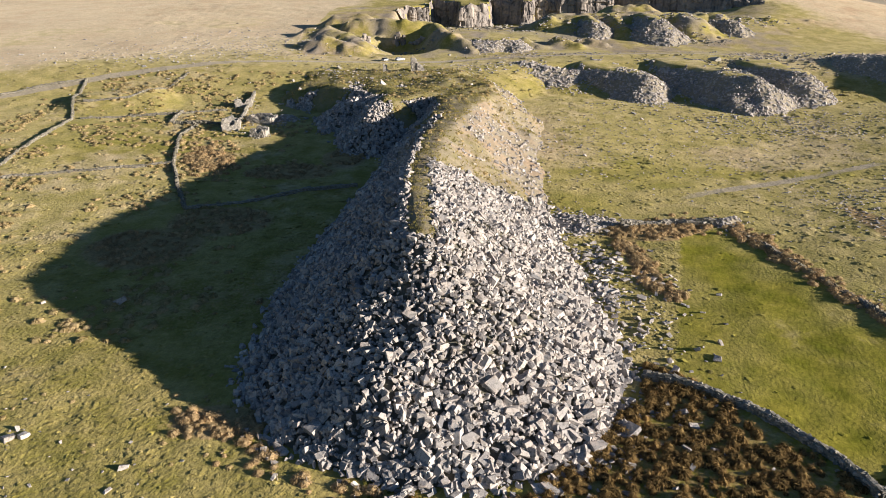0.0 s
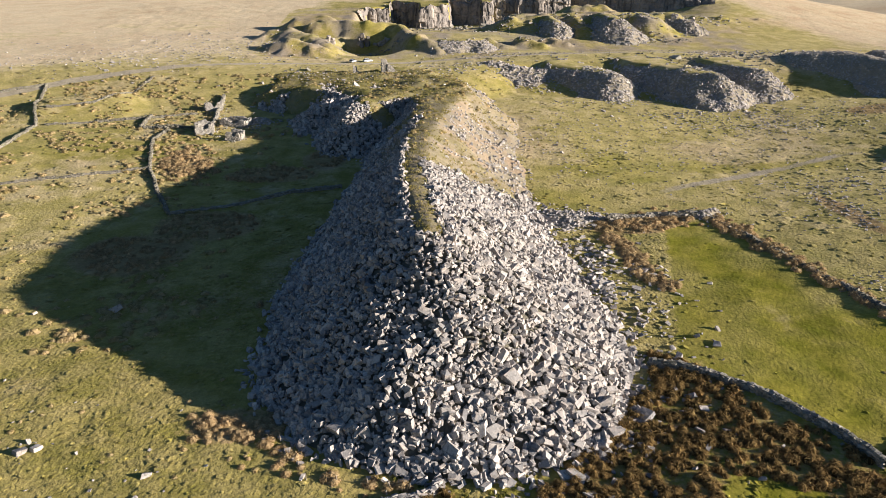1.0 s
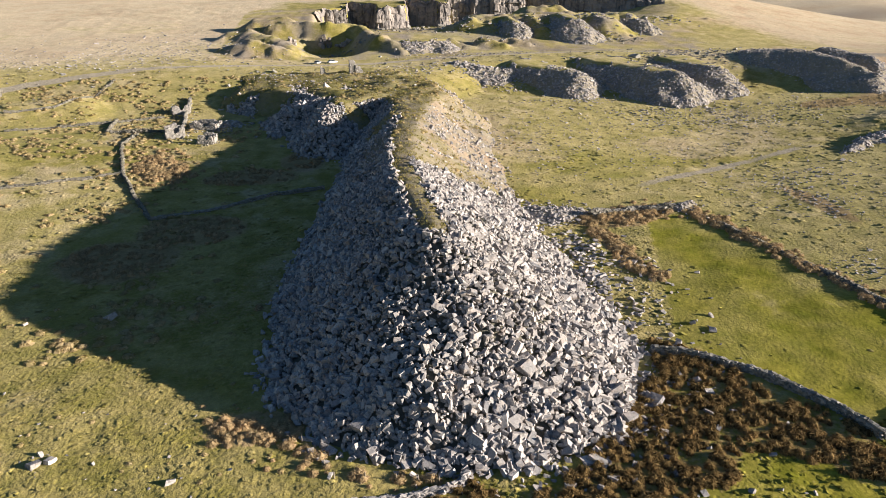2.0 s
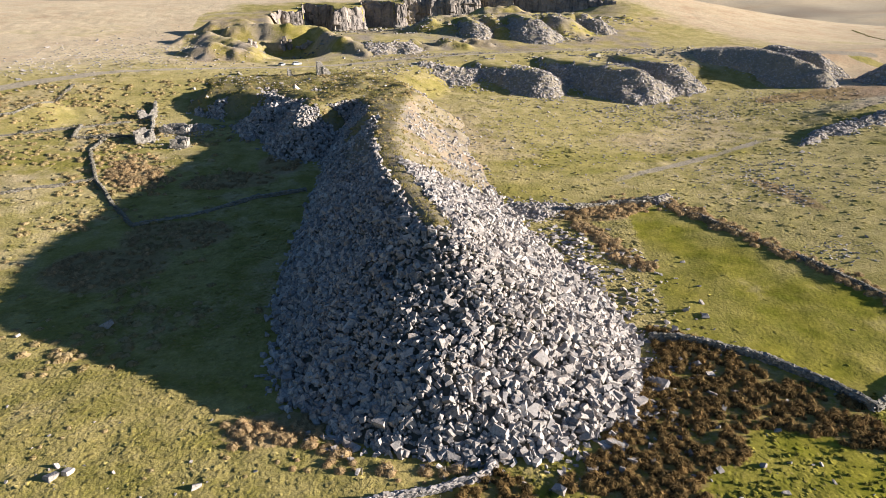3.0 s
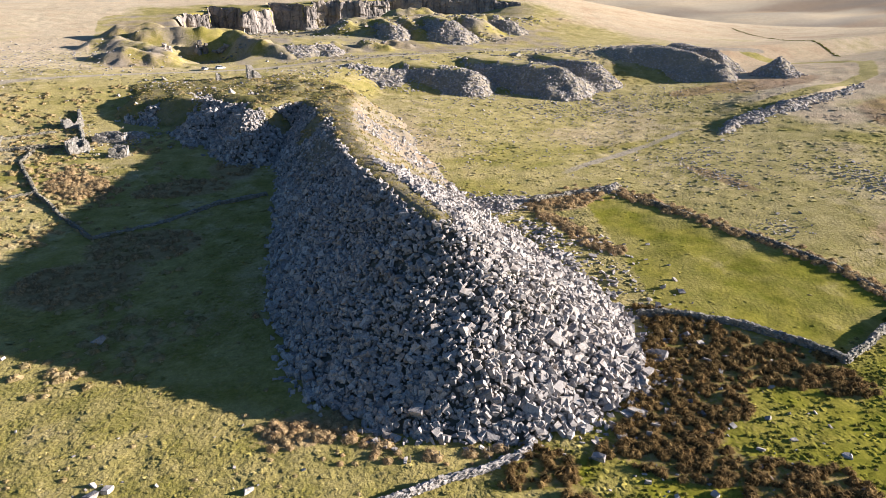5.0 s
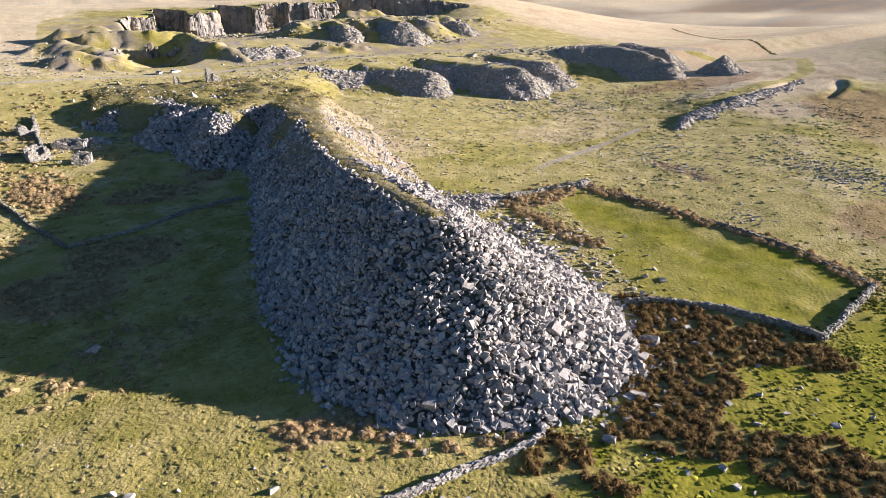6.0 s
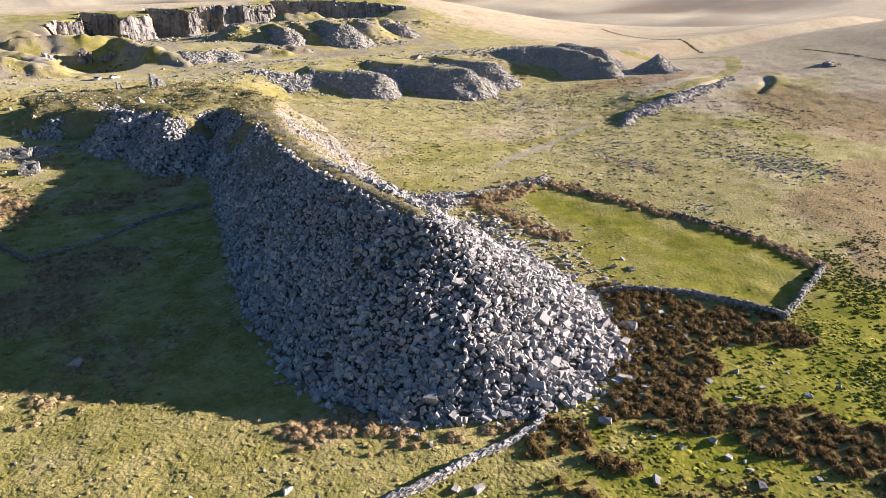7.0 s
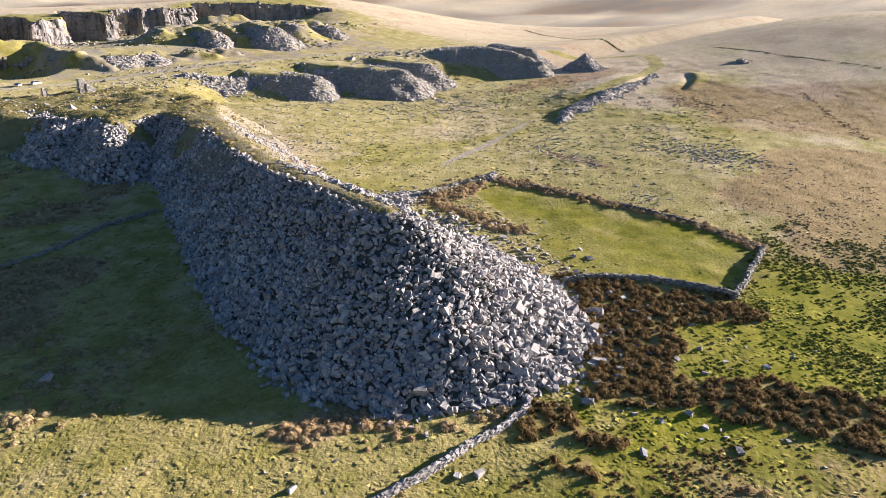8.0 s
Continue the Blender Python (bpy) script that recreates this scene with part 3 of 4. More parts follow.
LOBES = [
    [(2, 245, 22.8, 11), (-10, 236, 22.8, 6), (-19, 227, 22.9, 2.2), (-22.5, 216, 19.0, 1.5)],
    [(-8, 256, 23, 12), (-22, 246, 22.0, 5), (-31.4, 238.5, 20.2, 2.5), (-35, 231, 17.0, 1)],
    [(-25, 268, 23, 12), (-37, 259, 22.0, 4)],
    [(-35, 279, 23, 13), (-51, 267, 21.5, 4)],
    [(-10, 285, 23.2, 16), (-45, 292, 23.2, 12)],
    [(-9, 238, 22.6, 4), (-24, 249, 22.5, 5), (-38, 261, 22.4, 5), (-50, 270, 22.0, 5)],
]


def main_height(x, y):
    z = ridge_height(x, y, MAIN, MAIN_LEFT, 0.645)
    for lobe in LOBES:
        z = np.maximum(z, ridge_height(x, y, lobe, 0.74, 0.74))
    return z + 0.9 * rough(x, y, 9, 3, 21) * step(22 - z, 0.2, 3) + 0.18 * rough(x, y, 4, 2, 23) + 0.85 * rough(x, y, 8, 3, 25) * step(y, 205, 225)


FLANK_GRASS = [(-4, 150), (4, 154), (18, 160.5), (21, 166), (13, 174), (6, 188), (5, 200), (-2, 200)]


def main_grass(x, y):
    """Turf on the crest path, the plateau and part of the sunny flank."""
    z = main_height(x, y)
    d, t, side = along(x, y, MAIN)
    wob = rough(x, y, 8, 3, 31)
    path = step(d + 0.5 * wob, 2.5, 1.5) * step(y, 103, 107)
    plateau = step(z + 0.4 * wob, 21.5, 22.3) * step(y, 188, 205)
    streak = rough(y, d * 0.3, 5, 3, 35)
    u, v = x + 1.5 * rough(x, y, 5, 2, 38), y + 3.0 * rough(x, y, 6, 2, 39)
    right = (side < 0) * np.maximum(0.9 * inside_of(u, v, FLANK_GRASS) * step(streak, -0.9, -0.3), 0.7 * step(v, 208, 216) * step(streak, -0.6, 0.1))
    right = np.maximum(right, (side < 0) * step(y, 148, 156) * step(d + 2 * wob, 5.5, 3.5))
    left = (side > 0) * step(-x, 30, 38) * step(z + 2.2 * wob, 17.5, 19.5)
    for cx, cy, rx, ry in ((-42, 250, 5, 7), (-14, 220, 3.5, 5), (-60, 262, 5, 6), (-5, 204, 6, 8)):
        left = np.maximum(left, (side > 0) * (1 - step(np.hypot((x - cx) / rx, (y - cy) / ry) + 0.5 * wob, 0.7, 1.2)))
    return np.clip(np.maximum(np.maximum(path, right), np.maximum(plateau, left)), 0, 1)


def main_scree(x, y):
    """Fine pale gravel low on the sunny flank, with few large blocks."""
    d, t, side = along(x, y, MAIN)
    wob = rough(x, y, 8, 2, 33)
    shady = (side > 0) * step(y + 8 * wob, 158, 170) * (1 - step(y + 8 * wob, 190, 202)) * step(d + 3 * wob, 17, 11)
    return np.maximum((side < 0) * step(y - 0.6 * (x + 3) + 4 * wob, 146, 153), 0.8 * shady)


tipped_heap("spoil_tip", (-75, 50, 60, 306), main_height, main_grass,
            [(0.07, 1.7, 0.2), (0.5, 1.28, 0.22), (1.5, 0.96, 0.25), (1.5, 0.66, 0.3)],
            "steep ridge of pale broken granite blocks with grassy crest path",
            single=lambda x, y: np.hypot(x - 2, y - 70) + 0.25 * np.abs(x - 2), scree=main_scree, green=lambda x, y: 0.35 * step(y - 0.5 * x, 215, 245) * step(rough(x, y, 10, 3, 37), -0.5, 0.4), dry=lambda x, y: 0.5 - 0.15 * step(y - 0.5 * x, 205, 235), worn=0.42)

# ---- stone tips across the plain ----
def tip(name, spine, left, right, label, density=1.0, size=1.0, grass_top=1.0, seed=41, keep_grass=None, lift=1.2):
    spine = [(x, y, z_at(x, y) + z if lift is None else max(z, z_at(x, y) + lift), r) for x, y, z, r in spine]
    xs, ys, zs = [p[0] for p in spine], [p[1] for p in spine], [p[2] for p in spine]
    reach = 26
    def height(x, y):
        z = ridge_height(x + 1.5 * rough(x, y, 7, 2, seed + 3), y + 1.5 * rough(x, y, 7, 2, seed + 4), spine, left, right)
        return z + 0.7 * rough(x, y, 8, 3, seed) * step(max(zs) - z, 0.2, 3)
    def grassy(x, y):
        z = height(x, y)
        g = grass_top * step(z + 0.6 * rough(x, y, 5, 2, seed + 5), min(zs) - 1.0, min(zs) + 0.1) * step(rough(x, y, 6, 3, seed + 6), -0.9, -0.5)
        return g if keep_grass is None else np.maximum(g, keep_grass(x, y))
    return tipped_heap(name, (min(xs) - reach, max(xs) + reach, min(ys) - reach, max(ys) + reach), height, grassy,
                       [(0.25 * density, 1.0 * size, 0.25), (2.0 * density, 0.64 * size, 0.28)], label, step_size=1.3, group="spoil heaps on the plain", sunk=0.05,
                       green=lambda x, y: 0.08 + 0.2 * step(rough(x, y, 9, 2, seed + 1), 0.0, 0.5), dry=0.3, earth=TURF, lean=0.25)


tip("spoil_tip", [(62, 306, 22.4, 7), (69, 298, 22.3, 6.5), (78, 282, 21.8, 3.5)], 0.85, 0.8, "low granite waste tip with a turfed flat top", seed=43)
tip("spoil_tip", [(98, 306, 22.8, 10), (107, 288, 22.8, 7), (115.5, 269, 22.5, 3)], 0.85, 0.75, "granite waste tip with a turfed flat top and shaded flank", seed=44)
tip("spoil_tip", [(131, 302, 22.6, 8), (137, 277, 22.3, 3)], 0.85, 0.75, "granite waste tip beside a twin, flat turfed top", seed=45)
tip("spoil_tip", [(166, 300, 25, 4), (182, 290, 26.4, 3), (190, 268, 24.2, 1.5), (193, 261, 22.6, 1)], 0.8, 0.8, "tall granite waste tip with a bare stony crest", 1.5, 0.6, grass_top=0.12, seed=46)
tip("spoil_tip", [(200, 292, 26, 3), (209, 277, 23.6, 1.5)], 0.8, 0.8, "short granite waste tip behind a taller one", grass_top=0.12, seed=47)
tip("spoil_tip", [(222.5, 250, 22.6, 0.3), (224, 251, 22.4, 0.3)], 0.75, 0.75, "small cone of granite waste", grass_top=0.0, seed=48)
tip("spoil_tip", [(77, 401, 36.7, 2), (79, 384, 33.9, 1.5)], 0.75, 0.75, "finger of quarry waste with scree on its flanks", 0.9, grass_top=1.0, seed=56)
tip("spoil_tip", [(107, 399, 36.8, 3), (110, 377, 35.2, 2.5)], 0.75, 0.75, "broad finger of quarry waste with a scree foot", 0.9, grass_top=1.0, seed=57)
tip("spoil_tip", [(146, 401, 33.8, 3), (151, 391, 32.6, 3)], 0.75, 0.75, "short finger of quarry waste at the bench end", 0.8, grass_top=1.0, seed=58)
tip("spoil_tip", [(16, 351, 28.7, 3), (30, 351, 28.9, 3)], 0.6, 0.6, "small stony tip beside the quarry road", 0.9, grass_top=1.0, seed=49)
tip("spoil_tip", [(34, 306, 20, 1), (46, 300, 19.5, 1), (54, 298, 19, 1)], 0.5, 0.5, "low spread of pale granite rubble", 0.9, grass_top=0.2, seed=50)
tip("spoil_tip", [(38, 155, 0.4, 1.5), (33, 155, 0.7, 2.5), (28, 157, 0.8, 1.5)], 0.3, 0.3, "low spread of rubble beside the ridge foot", 1.3, 0.8, grass_top=0.0, seed=51, lift=None)
tip("embankment", [(133, 188, 0.5, 1.2), (150, 194.5, 1.3, 1.8), (165, 199, 1.8, 1.8), (187, 202, 1.8, 1.4), (210, 205, 1.2, 0.8), (226, 209, 0.6, 0.6)], 0.9, 0.75, "long revetment of granite blocks below a green tramway", 1.6, 0.9, grass_top=0.0, seed=52, lift=None)


# ---- quarry face ----
def rock_face():
    """A quarried granite face: blocky vertical buttresses, split by joints."""
    pts = [Vector((x, y, 0)) for x, y in CLIFF]
    rows, line = 30, []
    for a, b in zip(pts[:-1], pts[1:]):
        n = max(2, int((b - a).length / 0.6))
        line += [a.lerp(b, k / n) for k in range(n)]
    line.append(pts[-1])
    px, py = np.array([p.x for p in line]), np.array([p.y for p in line])
    top = ground_height(px, py + 4.5) + 0.3
    foot = ground_height(px, py - 3) - 1.5
    foot = np.minimum(foot, top - 1)
    tx, ty = np.gradient(px), np.gradient(py)
    length = np.hypot(tx, ty) + 1e-6
    nx, ny = ty / length, -tx / length
    s = np.cumsum(length)

    def cells(wide, high, z, seed):
        """Joint-bounded blocks: how far each stands out, and how near its edge a point lies."""
        u = s / wide + 0.35 * rough(s, z, wide * 2, 2, seed)
        v = z / high + 0.6 * lattice(np.floor(u).astype(np.int64), np.zeros(len(s), np.int64), seed + 1)
        edge = np.minimum(np.minimum(u - np.floor(u), 1 - u + np.floor(u)) * wide, np.minimum(v - np.floor(v), 1 - v + np.floor(v)) * high)
        return lattice(np.floor(u).astype(np.int64), np.floor(v).astype(np.int64), seed + 2), edge

    verts = []
    for k in range(rows + 1):
        u = k / rows
        z = foot + (top - foot) * u
        big, big_edge = cells(5.5, 9.0, z, 61)
        small, small_edge = cells(2.0, 2.8, z, 65)
        bulge = 0.9 * big + 0.45 * small - 0.45 * (1 - step(big_edge, 0, 0.7)) - 0.2 * (1 - step(small_edge, 0, 0.5)) + 0.25 * rough(s, z, 2.4, 2, 62) + 2.4 * (1 - u) ** 3
        bulge = bulge - 1.4 * step(u, 0.75, 1.0) * (0.5 + 0.5 * big)
        verts.append(np.stack([px + nx * bulge, py + ny * bulge, z + (1.6 * rough(s, s, 5, 3, 63) - 0.5) * u ** 4], -1))
    back = np.stack([px, py + 5, ground_height(px, py + 5) - 0.4], -1)
    verts = np.concatenate(verts + [back])
    n = len(line)
    i = (np.arange(rows + 1)[:, None] * n + np.arange(n - 1)[None, :]).ravel()
    ob = new("rock_face", raw_mesh("rock_face", verts, np.stack([i, i + 1, i + n + 1, i + n], -1), True))
    ob.data.materials.append(CLIFF_STONE)
    return tagged(ob, "tall jointed granite quarry face with sunlit buttresses", "rock face", kind="structure")


rock_face()


def outcrop(x, y, wide, high, label):
    """A jointed granite outcrop standing out of the pit's side."""
    z = z_at(x, y) - 1.0
    P, S = [], []
    for k in range(14):
        u, v = rng.uniform(-0.5, 0.5), rng.random()
        P.append((x + u * wide, y + rng.uniform(-1.2, 1.2), z + high * v * (1 - abs(u)) * 0.85))
        S.append((wide * 0.42, 3.4, high * 0.55))
    P, S = np.array(P), np.array(S) * rng.uniform(0.7, 1.2, (14, 1))
    me = scatter_mesh("outcrop", BLOCKS, P, turns(14, 0.18, rng.normal(0.3, 0.4, 14)), S)
    me.materials.append(CLIFF_STONE)
    return tagged(new("outcrop", me), label, "rock outcrop", "outcrops in the small pit")


outcrop(-23.5, 375, 5, 8, "jointed granite outcrop in the small pit")
outcrop(-13, 374, 9, 5.5, "low granite ledge beside the small pit")
outcrop(-40.5, 366, 4, 5, "pale granite outcrop on the pit's rim")


# ---- dry stone walls ----
def surface_z(x, y):
    """The ground, or the great tip where it lies higher."""
    x, y = np.asarray(x, float), np.asarray(y, float)
    return np.maximum(ground_height(x, y), main_height(x, y))


def dry_wall(points, height, width, label, stone=0.55, ruin=0.15, single=False, mat=None):
    """A dry stone wall: two faces of rough courses leaning in, and a cope."""
    pts = [Vector((x, y, 0)) for x, y in points]
    samples = []
    for a, b in zip(pts[:-1], pts[1:]):
        n = max(1, int((b - a).length / 1.0))
        samples += [(a.lerp(b, k / n), (b - a).normalized()) for k in range(n)]
    samples.append((pts[-1], (pts[-1] - pts[-2]).normalized()))
    px, py = np.array([p.x for p, d in samples]), np.array([p.y for p, d in samples])
    px, py = px + 0.25 * rough(px, py, 5, 2, 71), py + 0.25 * rough(py, px, 5, 2, 72)
    dx, dy = np.array([d.x for p, d in samples]), np.array([d.y for p, d in samples])
    gz = surface_z(px, py)
    tall = height * np.clip(1 + ruin * 2.2 * rough(px, py, 6, 2, 73), 0.25, 1.3)
    n = len(samples)
    ring = []
    for off, up in ((-0.46, -0.3), (-0.34, 0.85), (0.34, 0.85), (0.46, -0.3)):
        z = np.where(up < 0, gz + up, gz + up * tall)
        ring.append(np.stack([px - dy * off * width, py + dx * off * width, z], -1))
    verts = np.concatenate(ring)
    i = (np.arange(3)[:, None] * n + np.arange(n - 1)[None, :]).ravel()
    quads = np.stack([i, i + n, i + n + 1, i + 1], -1)
    wall = new("dry_stone_wall", raw_mesh("dry_stone_wall", verts, quads))
    wall.data.materials.append(mat or WALL_STONE)
    tagged(wall, label, "stone wall", "field walls")
    length = np.concatenate([[0], np.cumsum(np.hypot(np.diff(px), np.diff(py)))])
    courses = max(2, int(round(height / (stone * 0.55))))
    P, S, A = [], [], []
    for c in range(courses + 1):
        cope = c == courses
        for side in (-1, 1):
            s = np.arange(rng.uniform(0, stone), length[-1], stone * (0.8 if cope else 0.95))
            s = s + rng.uniform(-0.12, 0.12, len(s)) * stone
            f = np.clip(s, 0, length[-1])
            h = np.interp(f, length, tall)
            u = (c + 0.5) / (courses + 0.6)
            off = side * width * (0.5 - 0.12 * u) * (0.45 if cope else 1) + rng.normal(0, 0.05, len(f))
            x, y = np.interp(f, length, px) - np.interp(f, length, dy) * off, np.interp(f, length, py) + np.interp(f, length, dx) * off
            z = np.interp(f, length, gz) + h * u * (1.0 if not cope else 0.98) + rng.normal(0, 0.04, len(f))
            keep = rng.random(len(f)) > (0.5 * ruin if c > courses - 2 else 0)
            P.append(np.stack([x, y, z], -1)[keep])
            size = stone * np.exp(rng.normal(0, 0.22, len(f)))
            S.append(np.stack([size * 1.25, size * 1.15, size * rng.uniform(0.9, 1.3, len(f))], -1)[keep])
            A.append(np.arctan2(np.interp(f, length, dy), np.interp(f, length, dx))[keep])
    # fallen stones along the foot
    k = int(length[-1] * (0.6 + 3 * ruin))
    f = rng.uniform(0, length[-1], k)
    off = rng.normal(0, width * 0.9, k)
    x, y = np.interp(f, length, px) - np.interp(f, length, dy) * off, np.interp(f, length, py) + np.interp(f, length, dx) * off
    P.append(np.stack([x, y, surface_z(x, y) + 0.08], -1))
    S.append(np.repeat((stone * rng.uniform(0.5, 1.1, k))[:, None], 3, 1))
    A.append(rng.uniform(0, 6, k))
    P, S, A = np.concatenate(P), np.concatenate(S), np.concatenate(A)
    R = turns(len(P), 0.22, A + rng.normal(0, 0.25, len(P)))
    alone = np.zeros(len(P), bool)
    if single:
        alone[np.argsort(np.hypot(P[:, 0] + 14, P[:, 1] - 66))[:300]] = True
        for j in np.nonzero(alone)[0]:
            ob = new("stone", BLOCK_MESH[j % len(BLOCK_MESH)])
            ob.parent = wall
            ob.matrix_basis = Matrix.Translation(P[j]) @ Matrix(R[j].tolist()).to_4x4() @ Matrix.Diagonal((*S[j].tolist(), 1))
    tagged(part("masonry", scatter_mesh("masonry", SLABS, P[~alone], R[~alone], S[~alone]), mat or WALL_STONE, wall), "rough granite stones laid dry", kind="stuff")
    return wall


dry_wall([(-5.6, 70.0), (-6.4, 68.6), (-9, 67.5), (-14.3, 67.0), (-21, 66.7), (-29.5, 66.1), (-38, 65.8), (-50, 65.2)], 0.85, 0.6, "pale sunlit dry stone wall ending at the tip's foot", 0.42, 0.12, True, GRANITE)
dry_wall([(30.5, 93.5), (34, 92), (39.3, 88.6), (43.7, 84.6), (47.5, 78.9), (51, 73.8), (52.5, 67.5)], 1.1, 0.85, "curved dry stone wall along the rushy ground", 0.5, 0.1)
dry_wall([(52.5, 67.5), (60, 69.8), (67, 72), (78.5, 75.6)], 0.95, 0.8, "short dry stone wall closing the green field", 0.5, 0.12)
dry_wall([(78.5, 75.6), (79, 90.6), (75, 109.4), (70.4, 128.8), (67.2, 143), (64.8, 151)], 0.5, 1.0, "low tumbled field wall overgrown with heather", 0.5, 0.35, mat=OLD_WALL)
dry_wall([(62, 152), (52, 153.5), (40.4, 152)], 1.3, 1.0, "tumbled stone wall among dead bracken", 0.6, 0.3)
dry_wall([(-65.5, 164.8), (-51, 169), (-37.5, 176.5), (-24.2, 179.5)], 0.65, 0.6, "dry stone wall running into the tip's shadow", 0.45, 0.2)
dry_wall([(-65.5, 164.8), (-72, 178.5), (-79.7, 197), (-86, 222), (-83.5, 231)], 0.6, 0.6, "dry stone wall casting a broad dark shadow", 0.5, 0.15, mat=OLD_WALL)
dry_wall([(-79.7, 197), (-97.5, 191), (-110.4, 188), (-122, 183.5), (-150, 176)], 0.45, 0.8, "low collapsed wall across rough pasture", 0.5, 0.4, mat=OLD_WALL)
dry_wall([(-84.6, 232.5), (-93.6, 234), (-94, 248)], 0.8, 0.6, "small stone enclosure wall by the ruins", 0.5, 0.2, mat=OLD_WALL)
dry_wall([(-93.6, 234), (-84, 234), (-76, 233.5)], 0.8, 0.6, "low yard wall joining the ruined cottage", 0.5, 0.2, mat=OLD_WALL)
dry_wall([(-79, 251), (-93.5, 246), (-125.7, 238.5)], 0.5, 0.7, "low broken wall behind the ruined cottages", 0.5, 0.35, mat=OLD_WALL)
dry_wall([(-142, 280), (-137, 258), (-128.5, 238), (-129, 215), (-127.6, 193), (-127, 170)], 0.55, 0.6, "field wall with a deep shadow on its far side", 0.5, 0.12, mat=OLD_WALL)
dry_wall([(-130.6, 253), (-116.7, 257), (-108, 269), (-104, 287)], 0.5, 0.8, "broken wall round a grassy mound", 0.5, 0.4, mat=OLD_WALL)
dry_wall([(-190, 256), (-168, 267), (-155, 275), (-142, 280)], 0.6, 0.6, "moor boundary wall beside the track", 0.55, 0.2, mat=OLD_WALL)


# ---- ruined cottages ----
def ragged_wall(parent, ax, ay, bx, by, z, heights, thick=0.7):
    """A roofless wall of rough courses, its broken top given by heights along it."""
    bm = bmesh.new()
    d = Vector((bx - ax, by - ay, 0))
    side = Vector((-d.y, d.x, 0)).normalized() * thick * 0.42
    n = len(heights) * 3
    rings = []
    tops = []
    for k in range(n + 1):
        u = k / n
        p = Vector((ax, ay, z)) + d * u
        h = max(0.3, float(np.interp(u, np.linspace(0, 1, len(heights)), heights)) + rng.normal(0, 0.2))
        tops.append(h)
        ring = [bm.verts.new(p + side * sgn + Vector((0, 0, up))) for sgn, up in ((-1, -0.6), (-1, h - 0.15), (1, h - 0.15), (1, -0.6))]
        rings.append(ring)
    for a, b in zip(rings[:-1], rings[1:]):
        for k in range(4):
            bm.faces.new((a[k], a[(k + 1) % 4], b[(k + 1) % 4], b[k]))
    bm.faces.new(rings[0])
    bm.faces.new(rings[-1][::-1])
    bmesh.ops.recalc_face_normals(bm, faces=bm.faces)
    wall = part("wall", bm, RUIN_STONE, parent)
    P, S = [], []
    length = d.length
    for course in np.arange(0.15, max(tops) + 0.1, 0.3):
        for sgn in (-1, 1):
            s = np.arange(rng.uniform(0, 0.4), length, 0.46) / length
            s = s[np.interp(s, np.linspace(0, 1, n + 1), tops) > course]
            for u in s:
                q = Vector((ax, ay, z + course)) + d * float(u) + side * sgn * float(rng.uniform(0.85, 1.15))
                P.append(q[:])
                S.append((0.6 * rng.uniform(0.8, 1.2), 0.36, 0.62 * rng.uniform(0.85, 1.15)))
    P, S = np.array(P), np.array(S)
    heading = np.full(len(P), math.atan2(d.y, d.x)) + rng.normal(0, 0.15, len(P))
    tagged(part("masonry", scatter_mesh("masonry", SLABS, P, turns(len(P), 0.05, heading), S), RUIN_STONE, wall), kind="stuff")
    return wall


def ruined_cottage(x, y, wide, deep, turn, gable, label, sides="nesw"):
    base = new("ruined_cottage")
    z = z_at(x, y)
    c, s = math.cos(radians(turn)), math.sin(radians(turn))
    def at(u, v):
        return x + c * u - s * v, y + s * u + c * v
    w, d = wide / 2, deep / 2
    h = gable
    runs = {"s": ((-w, -d), (w, -d), [h * 0.85, h, h * 0.9, h * 0.4, h * 0.45, h * 0.9, h * 0.8]), "n": ((-w, d), (w, d), [h * 0.75, h * 0.95, h, h * 0.9, h * 0.7]),
            "e": ((w, -d + 0.36), (w, d - 0.36), [h * 0.85, h * 0.7, h * 0.55, h * 0.75, h * 0.85]), "w": ((-w, -d + 0.36), (-w, d - 0.36), [h * 0.8, h * 0.45, h * 0.55, h * 0.8])}
    for key in sides:
        a, b, hs = runs[key]
        ragged_wall(base, *at(*a), *at(*b), z, hs)
    n = 40
    px, py = x + rng.normal(0, wide * 0.55, n), y + rng.normal(0, deep * 0.55, n)
    P = np.stack([px, py, ground_height(px, py) + 0.1], -1)
    tagged(part("rubble", scatter_mesh("rubble", BLOCKS, P, turns(n, 0.4), rng.uniform(0.35, 0.8, n)), WALL_STONE, base), "fallen wall stones", kind="stuff")
    return tagged(base, label, "ruin", "ruined cottages")


ruined_cottage(-71.5, 229.5, 5.2, 6.0, 12, 3.3, "roofless granite cottage ruin with broken gables")
ruined_cottage(-60.2, 221.8, 4.4, 4.0, -8, 2.8, "small roofless stone outbuilding with sunlit wall", "nes")
ruined_cottage(-62.8, 236.6, 8.6, 5.0, -12, 2.4, "long low roofless cottage with an open doorway", "nesw")
ruined_cottage(-74.5, 257.0, 5.4, 5.0, 12, 3.0, "rear cottage ruin with one standing gable", "sew")
dry_wall([(-70.2, 233.5), (-71.0, 243), (-72.0, 255), (-73, 268)], 1.0, 0.7, "low broken wall linking the ruined cottages", 0.5, 0.25)
tip("spoil_tip", [(275, 192, 20.4, 0.3), (276.5, 192.5, 20.3, 0.3)], 0.5, 0.5, "small grassed cone of waste on the far moor", 0.35, grass_top=0.6, seed=55)
tip("rubble_mound", [(-57, 240, 15.0, 0.8), (-54.5, 240.5, 14.8, 0.8)], 0.6, 0.6, "mound of collapsed building stone", 1.0, 0.8, grass_top=0.0, seed=53)
